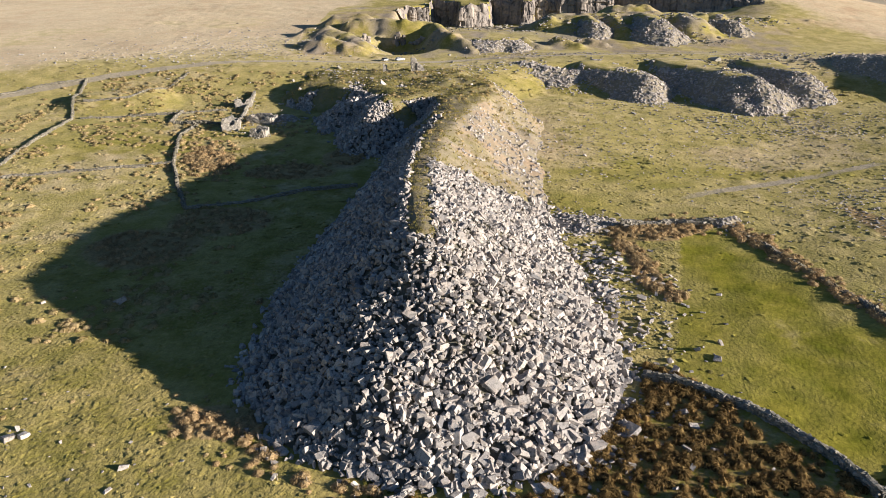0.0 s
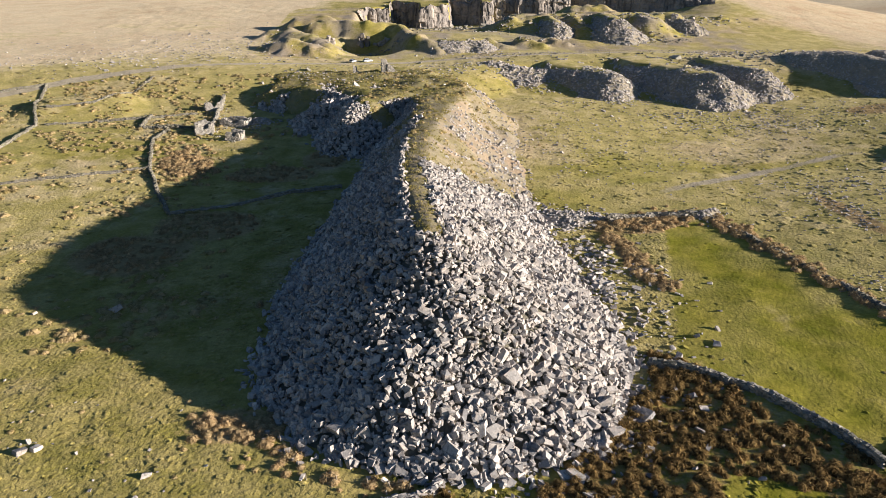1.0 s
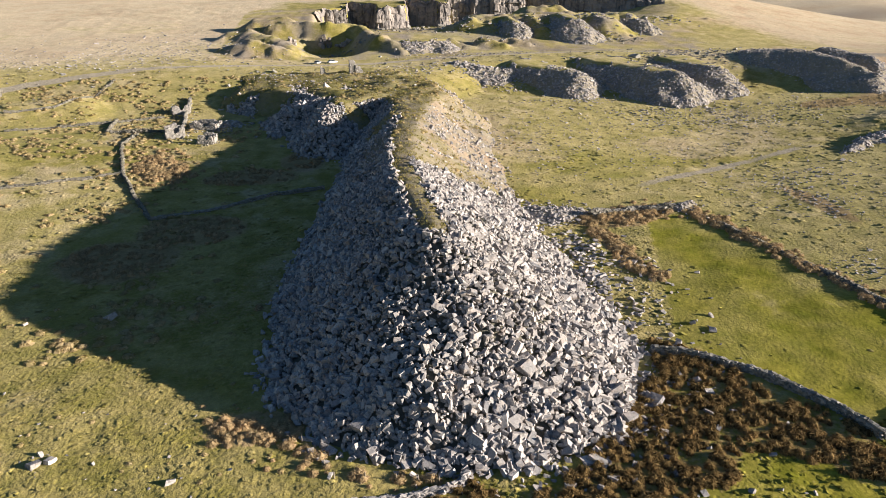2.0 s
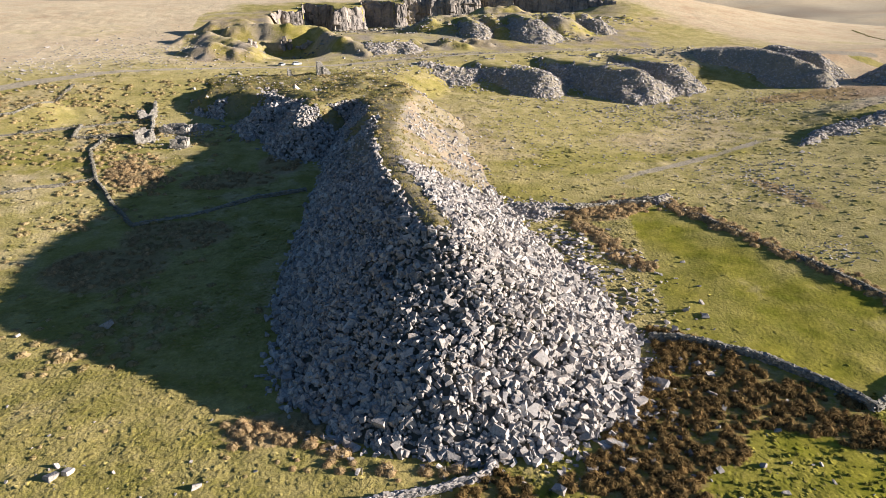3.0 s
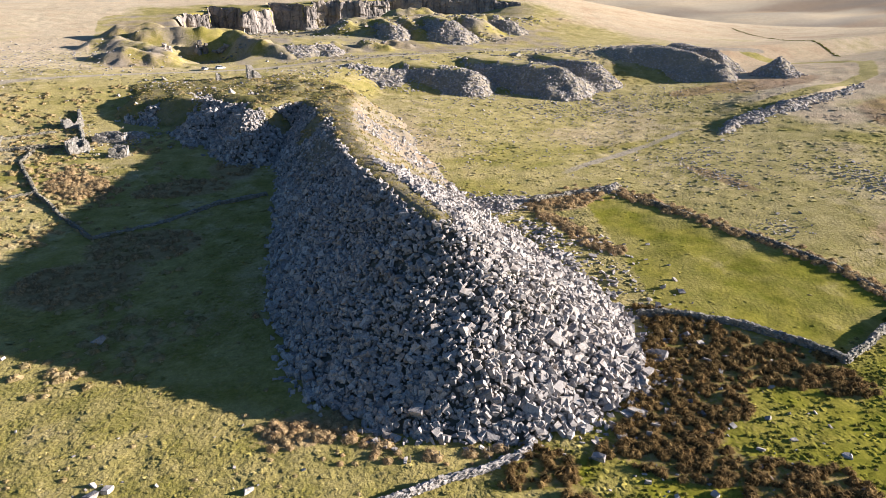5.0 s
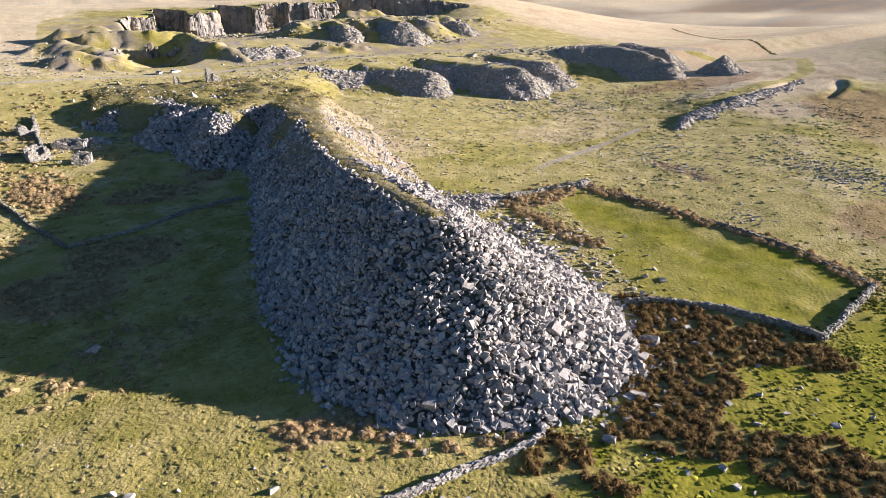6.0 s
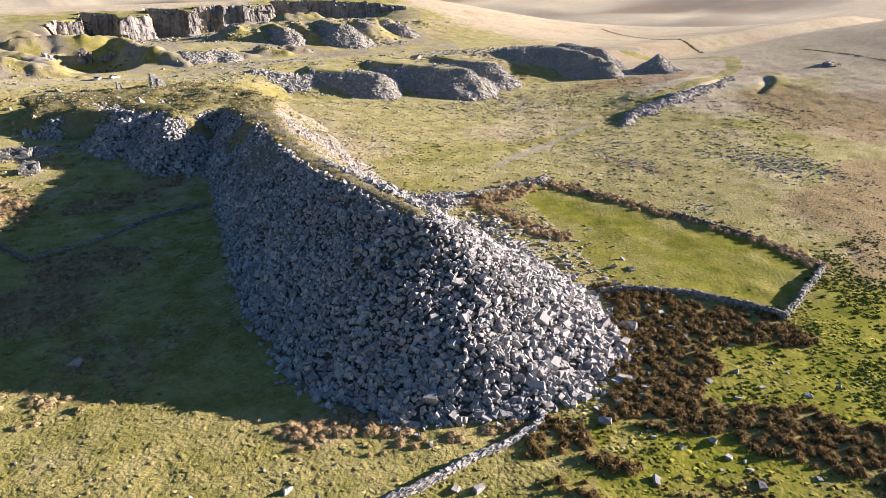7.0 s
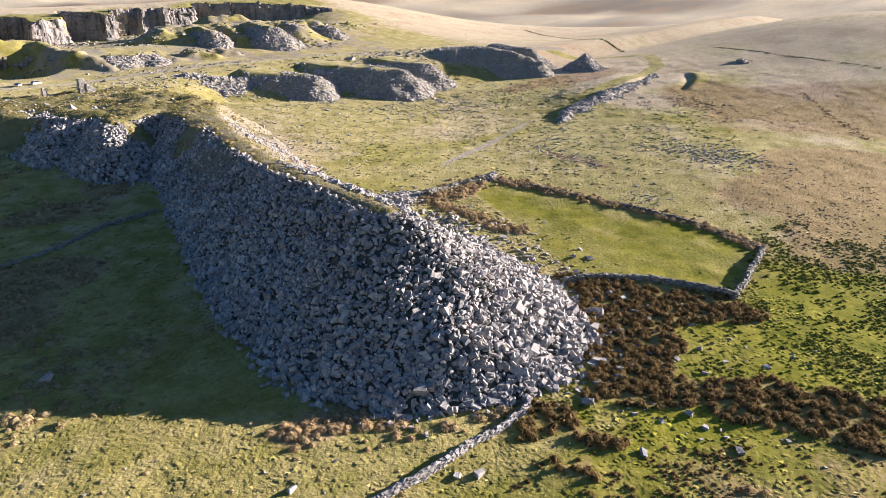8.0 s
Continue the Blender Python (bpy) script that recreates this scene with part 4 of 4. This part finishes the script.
tip("rubble_mound", [(64, 153.5, 6.7, 0.8), (66, 154, 6.7, 0.6)], 0.9, 0.9, "squat ruined stone shelter at the field corner", 1.6, 0.8, grass_top=0.0, seed=54)


# ---- ruined loading piers on the plateau ----
def ruined_pier(x, y, plan, label):
    base = new("ruined_pier")
    z = float(surface_z(np.array([x]), np.array([y]))[0])
    for u, w, d, tops in plan:
        ragged_wall(base, x + u - w / 2, y, x + u + w / 2, y + 0.3, z, tops, d)
    return tagged(base, label, "ruin")


ruined_pier(-11.8, 283.5, [(-0.9, 2.2, 2.2, [5.2, 5.0, 4.6]), (1.6, 2.6, 2.4, [3.2, 2.6, 1.2])], "stepped stump of a ruined granite loading pier")
ruined_pier(-24.5, 286.0, [(0, 1.3, 1.3, [3.2, 3.0]), (1.4, 1.4, 1.3, [1.4, 0.8])], "slim ruined granite post beside the track")


# ---- parked cars ----
def hull(sections):
    """A closed skin through rings of equal size."""
    bm = bmesh.new()
    rings = [[bm.verts.new(p) for p in ring] for ring in sections]
    for a, b in zip(rings[:-1], rings[1:]):
        for k in range(len(a)):
            bm.faces.new((a[k], a[(k + 1) % len(a)], b[(k + 1) % len(a)], b[k]))
    bm.faces.new(rings[0][::-1])
    bm.faces.new(rings[-1])
    bmesh.ops.recalc_face_normals(bm, faces=bm.faces)
    return bm


CAR_WHITE = plain_material("white car paint", (0.75, 0.76, 0.78), 0.25)
CAR_SILVER = plain_material("silver car paint", (0.55, 0.57, 0.60), 0.3, 0.4)
GLASS = plain_material("dark car glass", (0.02, 0.025, 0.03), 0.08)
TYRE = plain_material("tyre rubber", (0.02, 0.02, 0.02), 0.8)
RIM = plain_material("alloy rim", (0.5, 0.5, 0.5), 0.35, 0.8)
LAMP = plain_material("lamp lens", (0.6, 0.55, 0.5), 0.15)


def car(x, y, turn, paint, label):
    base = new("car")
    base.matrix_basis = pose(x, y, z_at(x, y), 0, 0, turn)
    def ring(u, w, lo, hi, crown):
        return [(u, -w, lo), (u, -w, hi - crown), (u, -w * 0.9, hi), (u, w * 0.9, hi), (u, w, hi - crown), (u, w, lo)]
    body = part("body", hull([ring(-2.1, 0.72, 0.45, 0.85, 0.1), ring(-1.95, 0.84, 0.3, 0.98, 0.1), ring(-1.0, 0.88, 0.26, 1.0, 0.1), ring(0.8, 0.88, 0.26, 0.98, 0.1), ring(1.8, 0.85, 0.3, 0.85, 0.12), ring(2.1, 0.7, 0.4, 0.7, 0.1)]), paint, base)
    part("cabin", hull([ring(-1.85, 0.76, 0.95, 1.05, 0.03), ring(-1.45, 0.72, 0.95, 1.42, 0.1), ring(-0.3, 0.72, 0.95, 1.5, 0.1), ring(0.4, 0.7, 0.95, 1.42, 0.1), ring(1.1, 0.74, 0.93, 0.99, 0.03)]), GLASS, base, "dark tinted windows")
    part("roof", hull([ring(-1.5, 0.66, 1.44, 1.47, 0.01), ring(-0.3, 0.68, 1.49, 1.54, 0.02), ring(0.42, 0.64, 1.42, 1.46, 0.01)]), paint, base)
    for u in (-1.3, 1.3):
        for v in (-0.8, 0.8):
            bm = bmesh.new()
            bmesh.ops.create_cone(bm, cap_ends=True, segments=20, radius1=0.32, radius2=0.32, depth=0.22, matrix=pose(u, v, 0.32, 90))
            wheel = part("wheel", bm, TYRE, base)
            bm = bmesh.new()
            bmesh.ops.create_cone(bm, cap_ends=True, segments=16, radius1=0.2, radius2=0.18, depth=0.24, matrix=pose(u, v, 0.32, 90))
            part("rim", bm, RIM, wheel)
    for v in (-0.58, 0.58):
        bm = bmesh.new()
        bmesh.ops.create_uvsphere(bm, u_segments=10, v_segments=6, radius=0.13, matrix=pose(2.02, v, 0.64))
        part("headlight", bm, LAMP, base)
    return tagged(base, label, "car", "parked cars")


car(-27.0, 319.0, 62, CAR_SILVER, "silver hatchback parked on the gravel track")
car(-20.5, 321.0, 28, CAR_WHITE, "white hatchback parked beside the silver one")


# ---- wire fence at the tip's foot ----
def fence(points):
    base = new("wire_fence")
    tops = []
    for k, (x, y) in enumerate(points):
        z = z_at(x, y)
        bm = bmesh.new()
        bmesh.ops.create_cone(bm, cap_ends=True, segments=8, radius1=0.075, radius2=0.06, depth=1.5, matrix=pose(x, y, z + 0.4, rng.uniform(-4, 4), rng.uniform(-4, 4)))
        part("post", bm, WOOD, base)
        tops.append((x, y, z))
    for up in (0.45, 0.75, 1.05):
        bm = bmesh.new()
        for (ax, ay, az), (bx, by, bz) in zip(tops[:-1], tops[1:]):
            n = 4
            rail = []
            for j in range(n + 1):
                u = j / n
                sag = -0.04 * math.sin(math.pi * u)
                p = Vector((ax + (bx - ax) * u, ay + (by - ay) * u, az + (bz - az) * u + up + sag))
                rail.append([bm.verts.new(p + Vector(o)) for o in ((0.006, 0, 0), (-0.004, 0.005, 0), (-0.004, -0.005, 0))])
            for a, b in zip(rail[:-1], rail[1:]):
                for m in range(3):
                    bm.faces.new((a[m], a[(m + 1) % 3], b[(m + 1) % 3], b[m]))
        part("strand", bm, WIRE, base)
    return tagged(base, "leaning wooden posts with thin stock wire", "fence")


fence([(-27.0, 80.0), (-25.4, 77.2), (-23.9, 74.6), (-22.6, 71.9), (-18.6, 71.3), (-14.6, 70.6), (-11.8, 70.0), (-9.2, 69.3)])


# ---- single boulders in the grass ----
def boulder(x, y, size, label, tilt=14):
    ob = new("boulder", BOULDER_MESH[int(rng.integers(len(BOULDER_MESH)))])
    ob.matrix_basis = Matrix.Translation((x, y, z_at(x, y) + 0.12 * size)) @ pose(0, 0, 0, rng.normal(0, tilt), rng.normal(0, tilt), rng.uniform(0, 360)) @ Matrix.Diagonal((size, size, size, 1))
    return tagged(ob, label, "boulder", "loose boulders")


boulder(1.6, 63.4, 2.0, "squarish pale granite boulder on bright green turf")
for x, y, size in ((21.9, 69.2, 1.8), (13.5, 66.3, 2.6), (7.5, 66.2, 2.2), (13.5, 69.4, 2.1), (22.7, 74.7, 1.9), (21.3, 75.9, 2.0), (23.5, 61.8, 1.6), (11.3, 51.7, 2.2), (23.2, 56.2, 1.7),
                   (10.3, 48.3, 1.8), (5.0, 57.0, 1.4), (6.7, 53.4, 1.6), (29.5, 61.2, 1.5), (23.8, 74.1, 1.8), (31.4, 73.3, 1.8), (34.3, 81.4, 2.2), (31.9, 76.9, 2.0), (30.3, 84.3, 1.9)):
    boulder(x, y, 0.62 * size, "granite boulder half sunk among brown rushes")
for x, y, size in ((-62.1, 80.0, 1.7), (-60.2, 80.6, 1.4), (-62.6, 118.6, 2.0), (-77, 118, 1.0), (-43.6, 74.5, 1.2), (-22.3, 61.9, 1.6), (-1.8, 50.5, 1.5), (-24.9, 63.6, 1.3), (40.9, 100.4, 1.2)):
    boulder(x, y, size, "lone granite boulder lying in short pasture")


def stone_field(places_sizes, label, mat=None):
    """Many small stones strewn over the turf: rows of (x, y, spread x, spread y, how many, size)."""
    P, S = [], []
    for cx, cy, sx, sy, n, size in places_sizes:
        px, py = rng.normal(cx, sx, n), rng.normal(cy, sy, n)
        s = size * np.exp(rng.normal(0, 0.4, n))
        P.append(np.stack([px, py, surface_z(px, py) + (0.1 if mat else 0.08) * s], -1))
        S.append(np.stack([s, s, s * 0.6], -1))
    P, S = np.concatenate(P), np.concatenate(S)
    ob = new("strewn_stone", scatter_mesh("strewn_stone", BLOCKS, P, turns(len(P), 0.3), S))
    ob.data.materials.append(mat or WALL_STONE)
    return tagged(ob, label, "stones", kind="stuff")


stone_field([(130, 122, 7, 11, 800, 0.45), (84, 113, 4, 3.5, 110, 0.4), (98, 152, 3, 9, 120, 0.45), (93, 167, 14, 10, 130, 0.45), (92, 208, 28, 18, 300, 0.36), (75, 225, 30, 20, 350, 0.36), (110, 246, 22, 5, 260, 0.6), (75, 262, 14, 5, 120, 0.6), (100, 150, 16, 10, 170, 0.45), (110, 170, 10, 5, 150, 0.5), (115, 232, 18, 6, 420, 0.5), (40, 215, 12, 20, 320, 0.4),
             (60, 205, 20, 20, 200, 0.45), (150, 240, 30, 14, 500, 0.45), (36, 112, 5, 14, 110, 0.65), (28, 80, 6, 6, 50, 0.7), (32, 134, 2.2, 4, 170, 0.7), (30, 121, 2, 4, 120, 0.75), (20, 56, 14, 10, 110, 0.45), (-60, 75, 16, 8, 60, 0.4)],
            "grey granite stones strewn over the plain", GRANITE)
stone_field([(-105, 335, 34, 24, 700, 0.55), (-80, 365, 24, 24, 450, 0.6), (-140, 312, 40, 16, 300, 0.5)], "granite clitter strewn over the bleached hillside", GRANITE)
stone_field([(-14, 266, 16, 10, 160, 0.5), (-42, 284, 9, 6, 110, 0.6), (4, 290, 12, 6, 120, 0.6), (20, 300, 10, 5, 100, 0.7)], "weathered granite stones lying about the tip's grassy plateau", GRANITE)
stone_field([(71, 388, 3, 4, 60, 0.9), (98, 382, 4, 4, 80, 0.9), (118, 371, 6, 3, 120, 0.9), (130, 368, 8, 3, 120, 0.9), (55, 430, 20, 14, 160, 1.4),
             (30, 472, 20, 6, 120, 1.4), (75, 485, 30, 8, 140, 1.3), (150, 300, 20, 10, 240, 1.0), (120, 310, 40, 8, 200, 0.9), (-15, 362, 10, 5, 60, 1.2), (-45, 296, 8, 3, 14, 0.8)],
            "quarry rubble lying below the grassed tips")


stone_field([(11, 68, 5, 2.5, 35, 0.9), (21, 77, 4, 4, 45, 0.8), (28, 88, 3, 5, 40, 0.8), (33, 102, 3, 6, 50, 0.8), (37, 122, 4, 9, 50, 0.7), (-12, 72.5, 3, 1.2, 14, 1.1), (-24, 78, 2, 3, 14, 1.0)],
            "pale granite blocks rolled clear of the tip's foot", GRANITE)


stone_field([(-66, 232, 7, 8, 90, 0.45), (-73, 250, 4, 8, 50, 0.45), (-88, 240, 5, 5, 40, 0.4)], "fallen building stone scattered round the ruined cottages", RUIN_STONE)
stone_field([(48, 398, 8, 6, 130, 0.9), (84, 392, 5, 7, 150, 0.9), (124, 392, 9, 8, 220, 0.9), (62, 362, 8, 5, 110, 0.8), (176, 414, 9, 5, 120, 0.9), (44, 330, 22, 4, 160, 0.6), (160, 330, 26, 8, 260, 0.7)],
            "pale quarry scree spilling down the grassed mounds", GRANITE)


# ---- plants ----
def tuft(blades, radius, height, width, lean):
    """A tuft of tapering blades."""
    v, f = [], []
    for k in range(blades):
        a, q = rng.uniform(0, 2 * np.pi), radius * math.sqrt(rng.random())
        x, y = q * math.cos(a), q * math.sin(a)
        b = a + rng.normal(0, 0.8)
        h = height * rng.uniform(0.6, 1.1)
        out = lean * h * rng.uniform(0.3, 1.2)
        w = width * rng.uniform(0.7, 1.3) * 0.5
        t = rng.uniform(0, np.pi)
        v += [(x - w * math.cos(t), y - w * math.sin(t), -0.08), (x + w * math.cos(t), y + w * math.sin(t), -0.08), (x + out * math.cos(b), y + out * math.sin(b), h)]
        f.append((3 * k, 3 * k + 1, 3 * k + 2))
    return np.array(v), np.array(f)


def shaggy(blades, radius, height, length, width):
    """A rounded tussock: long blades lying over a dome and hanging down its sides."""
    v, f = [], []
    for k in range(blades):
        a, e = rng.uniform(0, 2 * np.pi), math.asin(rng.uniform(0.05, 1.0))
        out = np.array([math.cos(a) * math.cos(e), math.sin(a) * math.cos(e), math.sin(e)])
        q = rng.uniform(0.75, 1.05)
        c = out * np.array([radius, radius, height]) * q
        down = np.array([math.cos(a) * math.sin(e), math.sin(a) * math.sin(e), -math.cos(e)])
        across = np.cross(out, down)
        turn = rng.normal(0, 0.7)
        way = down * math.cos(turn) + across * math.sin(turn)
        span = np.cross(out, way) * width * rng.uniform(0.6, 1.3) * 0.5
        tip_at = c + way * length * rng.uniform(0.6, 1.2) + out * rng.uniform(0.02, 0.16)
        v += [c - span, c + span, tip_at]
        f.append((3 * k, 3 * k + 1, 3 * k + 2))
    return np.array(v), np.array(f)


def mound_shape():
    """A low uneven hummock of turf."""
    n = 6
    v = [(rng.normal(0, 0.1), rng.normal(0, 0.1), rng.uniform(0.85, 1.1))]
    for q, up in ((0.6, 0.62), (1.35, -0.3)):
        turn = rng.uniform(0, 1)
        for k in range(n):
            a, w = 2 * math.pi * (k + turn) / n, q * rng.uniform(0.75, 1.25)
            v.append((w * math.cos(a), w * math.sin(a), up * rng.uniform(0.8, 1.2)))
    f = [(0, 1 + k, 1 + (k + 1) % n) for k in range(n)]
    for k in range(n):
        a, b, c, d = 1 + k, 1 + (k + 1) % n, 1 + n + k, 1 + n + (k + 1) % n
        f += [(a, c, d), (a, d, b)]
    return np.array(v), np.array(f)


def clump(blades, radius, height, length, width):
    """A tussock: a dense heart with blades lying over it."""
    (v, f), (w, g) = mound_shape(), shaggy(blades, radius, height, length, width)
    v = v * np.array([radius * 0.8, radius * 0.8, height * 0.9])
    return np.concatenate([v, w]), np.concatenate([f, g + len(v)])


RUSH_SHAPES = [clump(75, 0.52, 0.66, 0.42, 0.075) for _ in range(8)]
GRASS_SHAPES = [tuft(9, 0.42, 0.28, 0.14, 0.9) for _ in range(10)]
DOME_SHAPES = [clump(120, 0.74, 0.62, 0.36, 0.08) for _ in range(6)]
HUMMOCK = [clump(64, 0.5, 0.42, 0.24, 0.08) for _ in range(6)]
LOW_DOME = [clump(30, 0.6, 0.34, 0.34, 0.13) for _ in range(6)]


def plants(name, shapes, mat, x, y, size, label, category, on_tip=False, squash=1.0):
    z, top = ground_height(x, y), main_height(x, y)
    free = (top > z + 0.2) & (main_grass(x, y) > 0.6) if on_tip else top < z + 0.2
    z = np.maximum(z, top)
    free &= ground_cover(x, y)[..., 2] < 0.3
    x, y, z, size = x[free], y[free], z[free], size[free]
    ob = new(name, scatter_mesh(name, shapes, np.stack([x, y, z], -1), turns(len(x), 0.1), np.stack([size, size, size * squash], -1), True))
    ob.data.materials.append(mat)
    return tagged(ob, label, category, kind="stuff")


def sprinkle(x0, x1, y0, y1, density, chance):
    n = int((x1 - x0) * (y1 - y0) * density)
    x, y = rng.uniform(x0, x1, n), rng.uniform(y0, y1, n)
    ok = rng.random(n) < chance(x, y)
    return x[ok], y[ok]


def heathy(x, y):
    return step(ground_cover(x, y)[..., 1] + 0.2 * rough(x, y, 4, 2, 81), 0.4, 0.75)


def clumped(seed, size=3.0):
    """Denser here, sparser there."""
    return lambda a, b: step(rough(a, b, size, 2, seed), -0.35, 0.45)


MOUNDS = [mound_shape() for _ in range(14)]


def hummocks(x, y, wide, high, label, drier=0.1):
    """Bumps of the turf itself, wearing the cover of the ground they rise from."""
    z = ground_height(x, y)
    free = (main_height(x, y) < z + 0.2) & (ground_cover(x, y)[..., 2] < 0.3)
    x, y, z, wide, high = x[free], y[free], z[free], wide[free], high[free]
    me = scatter_mesh("turf_hummock", MOUNDS, np.stack([x, y, z], -1), turns(len(x), 0.08), np.stack([wide, wide * rng.uniform(0.7, 1.2, len(x)), high], -1), False)
    co = np.empty(len(me.vertices) * 3, np.float32)
    me.vertices.foreach_get("co", co)
    cover = ground_cover(co[0::3].astype(float), co[1::3].astype(float))
    cover[:, 0] = np.clip(cover[:, 0] + drier, 0, 1)
    me.attributes.new("cover", "FLOAT_COLOR", "POINT").data.foreach_set("color", cover.astype(np.float32).ravel())
    ob = new("turf_hummock", me)
    ob.data.materials.append(TURF)
    return tagged(ob, label, "turf", kind="stuff")


def open_turf(a, b):
    return np.where(inside_of(a, b, FIELD), 0.05, 1.0) * ~rushy(a, b)


x, y = sprinkle(-95, 60, 28, 150, 1.6, lambda a, b: (0.35 + 0.6 * step(rough(a, b, 7, 2, 84), -0.3, 0.5)) * open_turf(a, b))
n = len(x)
hummocks(x, y, rng.uniform(0.25, 0.6, n), rng.uniform(0.02, 0.065, n), "uneven close-cropped turf, lumpy underfoot", 0.03)
x, y = sprinkle(-170, 200, 120, 330, 0.17, lambda a, b: (0.15 + 0.85 * step(rough(a, b, 12, 3, 95), -0.1, 0.5)) * open_turf(a, b))
n = len(x)
hummocks(x, y, rng.uniform(0.4, 1.1, n), rng.uniform(0.06, 0.22, n), "hummocky moor turf over the plain", 0.05)
x, y = sprinkle(-12, 120, 28, 80, 0.6, lambda a, b: (0.2 + step(rough(a, b, 9, 3, 93), -0.1, 0.4)) * step(a + b, 50, 65) * open_turf(a, b))
n = len(x)
hummocks(x, y, rng.uniform(0.2, 0.6, n), rng.uniform(0.05, 0.18, n), "wet lumpy turf below the stone tip", 0.0)

gaps = clumped(86, 2.2)
x, y = sprinkle(-16, 56, 26, 100, 1.6, lambda a, b: rushy(a, b) * (0.3 + 0.7 * gaps(a, b)))
plants("rush_clump", RUSH_SHAPES, RUSH, x, y, rng.uniform(0.7, 1.7, len(x)), "golden brown rushes in dense upright tussocks", "rushes")
x, y = sprinkle(-85, 75, 28, 215, 0.8, lambda a, b: heathy(a, b) * ~rushy(a, b) * (0.12 + gaps(a, b)))
plants("rush_clump", DOME_SHAPES, BRACKEN, x, y, rng.uniform(0.6, 1.3, len(x)), "golden brown rushes in rounded tussocks", "rushes")
x, y = sprinkle(-12, 100, 28, 80, 1.5, lambda a, b: ~rushy(a, b) * (0.12 + step(rough(a, b, 9, 3, 93), -0.1, 0.4)) * step(a + b, 50, 65) * ~inside_of(a, b, FIELD))
plants("sedge_tussock", HUMMOCK, WET_GRASS, x, y, rng.uniform(0.3, 0.85, len(x)), "small dark tussocks on wet green turf", "tussocks")
x, y = sprinkle(-30, 60, 22, 58, 1.1, lambda a, b: ~rushy(a, b) * step(rough(a, b, 6, 2, 96), -0.5, 0.3) * step(50 - b - 0.65 * a, -3, 6))
plants("rush_clump", HUMMOCK, RUSH, x, y, rng.uniform(0.35, 0.9, len(x)), "small brown rush tussocks dotted over olive turf", "rushes")
x, y = sprinkle(-150, -45, 105, 290, 0.36, lambda a, b: step(rough(a, b, 12, 3, 82), 0.0, 0.45) * 0.6 + 0.04)
plants("sedge_tussock", LOW_DOME, SEDGE, x, y, rng.uniform(0.8, 2.0, len(x)), "bleached sedge tussocks over the old fields", "tussocks")
x, y = sprinkle(-90, -20, 30, 125, 0.05, lambda a, b: 0.15 + step(rough(a, b, 10, 2, 87), 0.2, 0.6))
plants("sedge_tussock", LOW_DOME, SEDGE, x, y, rng.uniform(0.4, 1.0, len(x)), "scattered pale tussocks in short pasture", "tussocks")
x, y = sprinkle(-60, 150, 30, 300, 0.12, lambda a, b: (0.1 + step(rough(a, b, 14, 3, 83), 0.0, 0.6)) * np.where(inside_of(a, b, FIELD), 0.06, 1) * (1 - 0.3 * step(a, 60, 100)))
plants("sedge_tussock", LOW_DOME, SHORT_GRASS, x, y, rng.uniform(0.35, 0.95, len(x)), "rough grass tussocks over the pasture", "tussocks", squash=0.55)
x, y = sprinkle(-70, 45, 100, 306, 1.2, lambda a, b: 0.6 + 0.5 * rough(a, b, 5, 2, 88))
plants("grass_tuft", GRASS_SHAPES, SHORT_GRASS, x, y, rng.uniform(0.7, 1.6, len(x)), "worn grass along the tip's crest", "grass", True)
x, y = sprinkle(-70, 45, 150, 306, 0.12, lambda a, b: 0.2 + step(rough(a, b, 9, 2, 89), 0.0, 0.5))
plants("sedge_tussock", LOW_DOME, SEDGE, x, y, rng.uniform(0.8, 1.6, len(x)), "tussocks on the tip's plateau", "tussocks", True)


def beside(points, spread_m, n):
    i = rng.integers(0, len(points) - 1, n)
    u = rng.random(n)
    p = np.array(points, float)
    q = p[i] + (p[i + 1] - p[i]) * u[:, None] + rng.normal(0, spread_m, (n, 2))
    return q[:, 0], q[:, 1]


for line, wide, n, size, mat, label in (([(372, 440), (345, 380), (308, 312), (302, 285)], 0.5, 300, 0.9, WET_GRASS, "dark overgrown boundary bank climbing the far moor"),
                                        ([(306, 226), (300, 200), (295, 177), (296, 153), (296, 110)], 0.4, 240, 0.6, WET_GRASS, "straight overgrown boundary bank across the brown moor"),
                                        ([(238, 143), (224, 130), (210, 117), (200, 106), (192, 97)], 1.0, 110, 0.7, HEATHER_PLANT, "broken line of old bank in the heather")):
    x, y = beside(line, wide, n)
    plants("scrub_line", LOW_DOME, mat, x, y, size * rng.uniform(0.7, 1.3, n), label, "scrub")
hx, hy = [], []
for line, wide, n in (([(78.5, 75.6), (79, 90.6), (75, 109.4), (70.4, 128.8), (67.2, 143), (64.8, 151)], 1.2, 420), ([(62, 152.5), (52, 153.5), (40.4, 149)], 2.0, 170),
                      ([(37.5, 144), (40.5, 131.5), (43.3, 116)], 1.1, 110), ([(-74, 212), (-73, 200), (-64, 192)], 3.6, 260), ([(-40, 85), (-29, 80), (-25, 76)], 2.2, 42), ([(-27, 75), (-16, 70.5), (-9, 69.5)], 1.6, 20)):
    a, b = beside(line, wide, n)
    hx.append(a)
    hy.append(b)
hx, hy = np.concatenate(hx), np.concatenate(hy)
plants("bracken_clump", DOME_SHAPES, BRACKEN, hx, hy, rng.uniform(0.5, 1.4, len(hx)), "russet dead bracken and heather along the walls", "bracken")
x, y = sprinkle(85, 260, 50, 260, 0.13, lambda a, b: heathy(a, b) * 0.8)
plants("heather_clump", LOW_DOME, HEATHER_PLANT, x, y, rng.uniform(0.35, 0.8, len(x)), "low brown heather over the plain", "heather", squash=0.55)
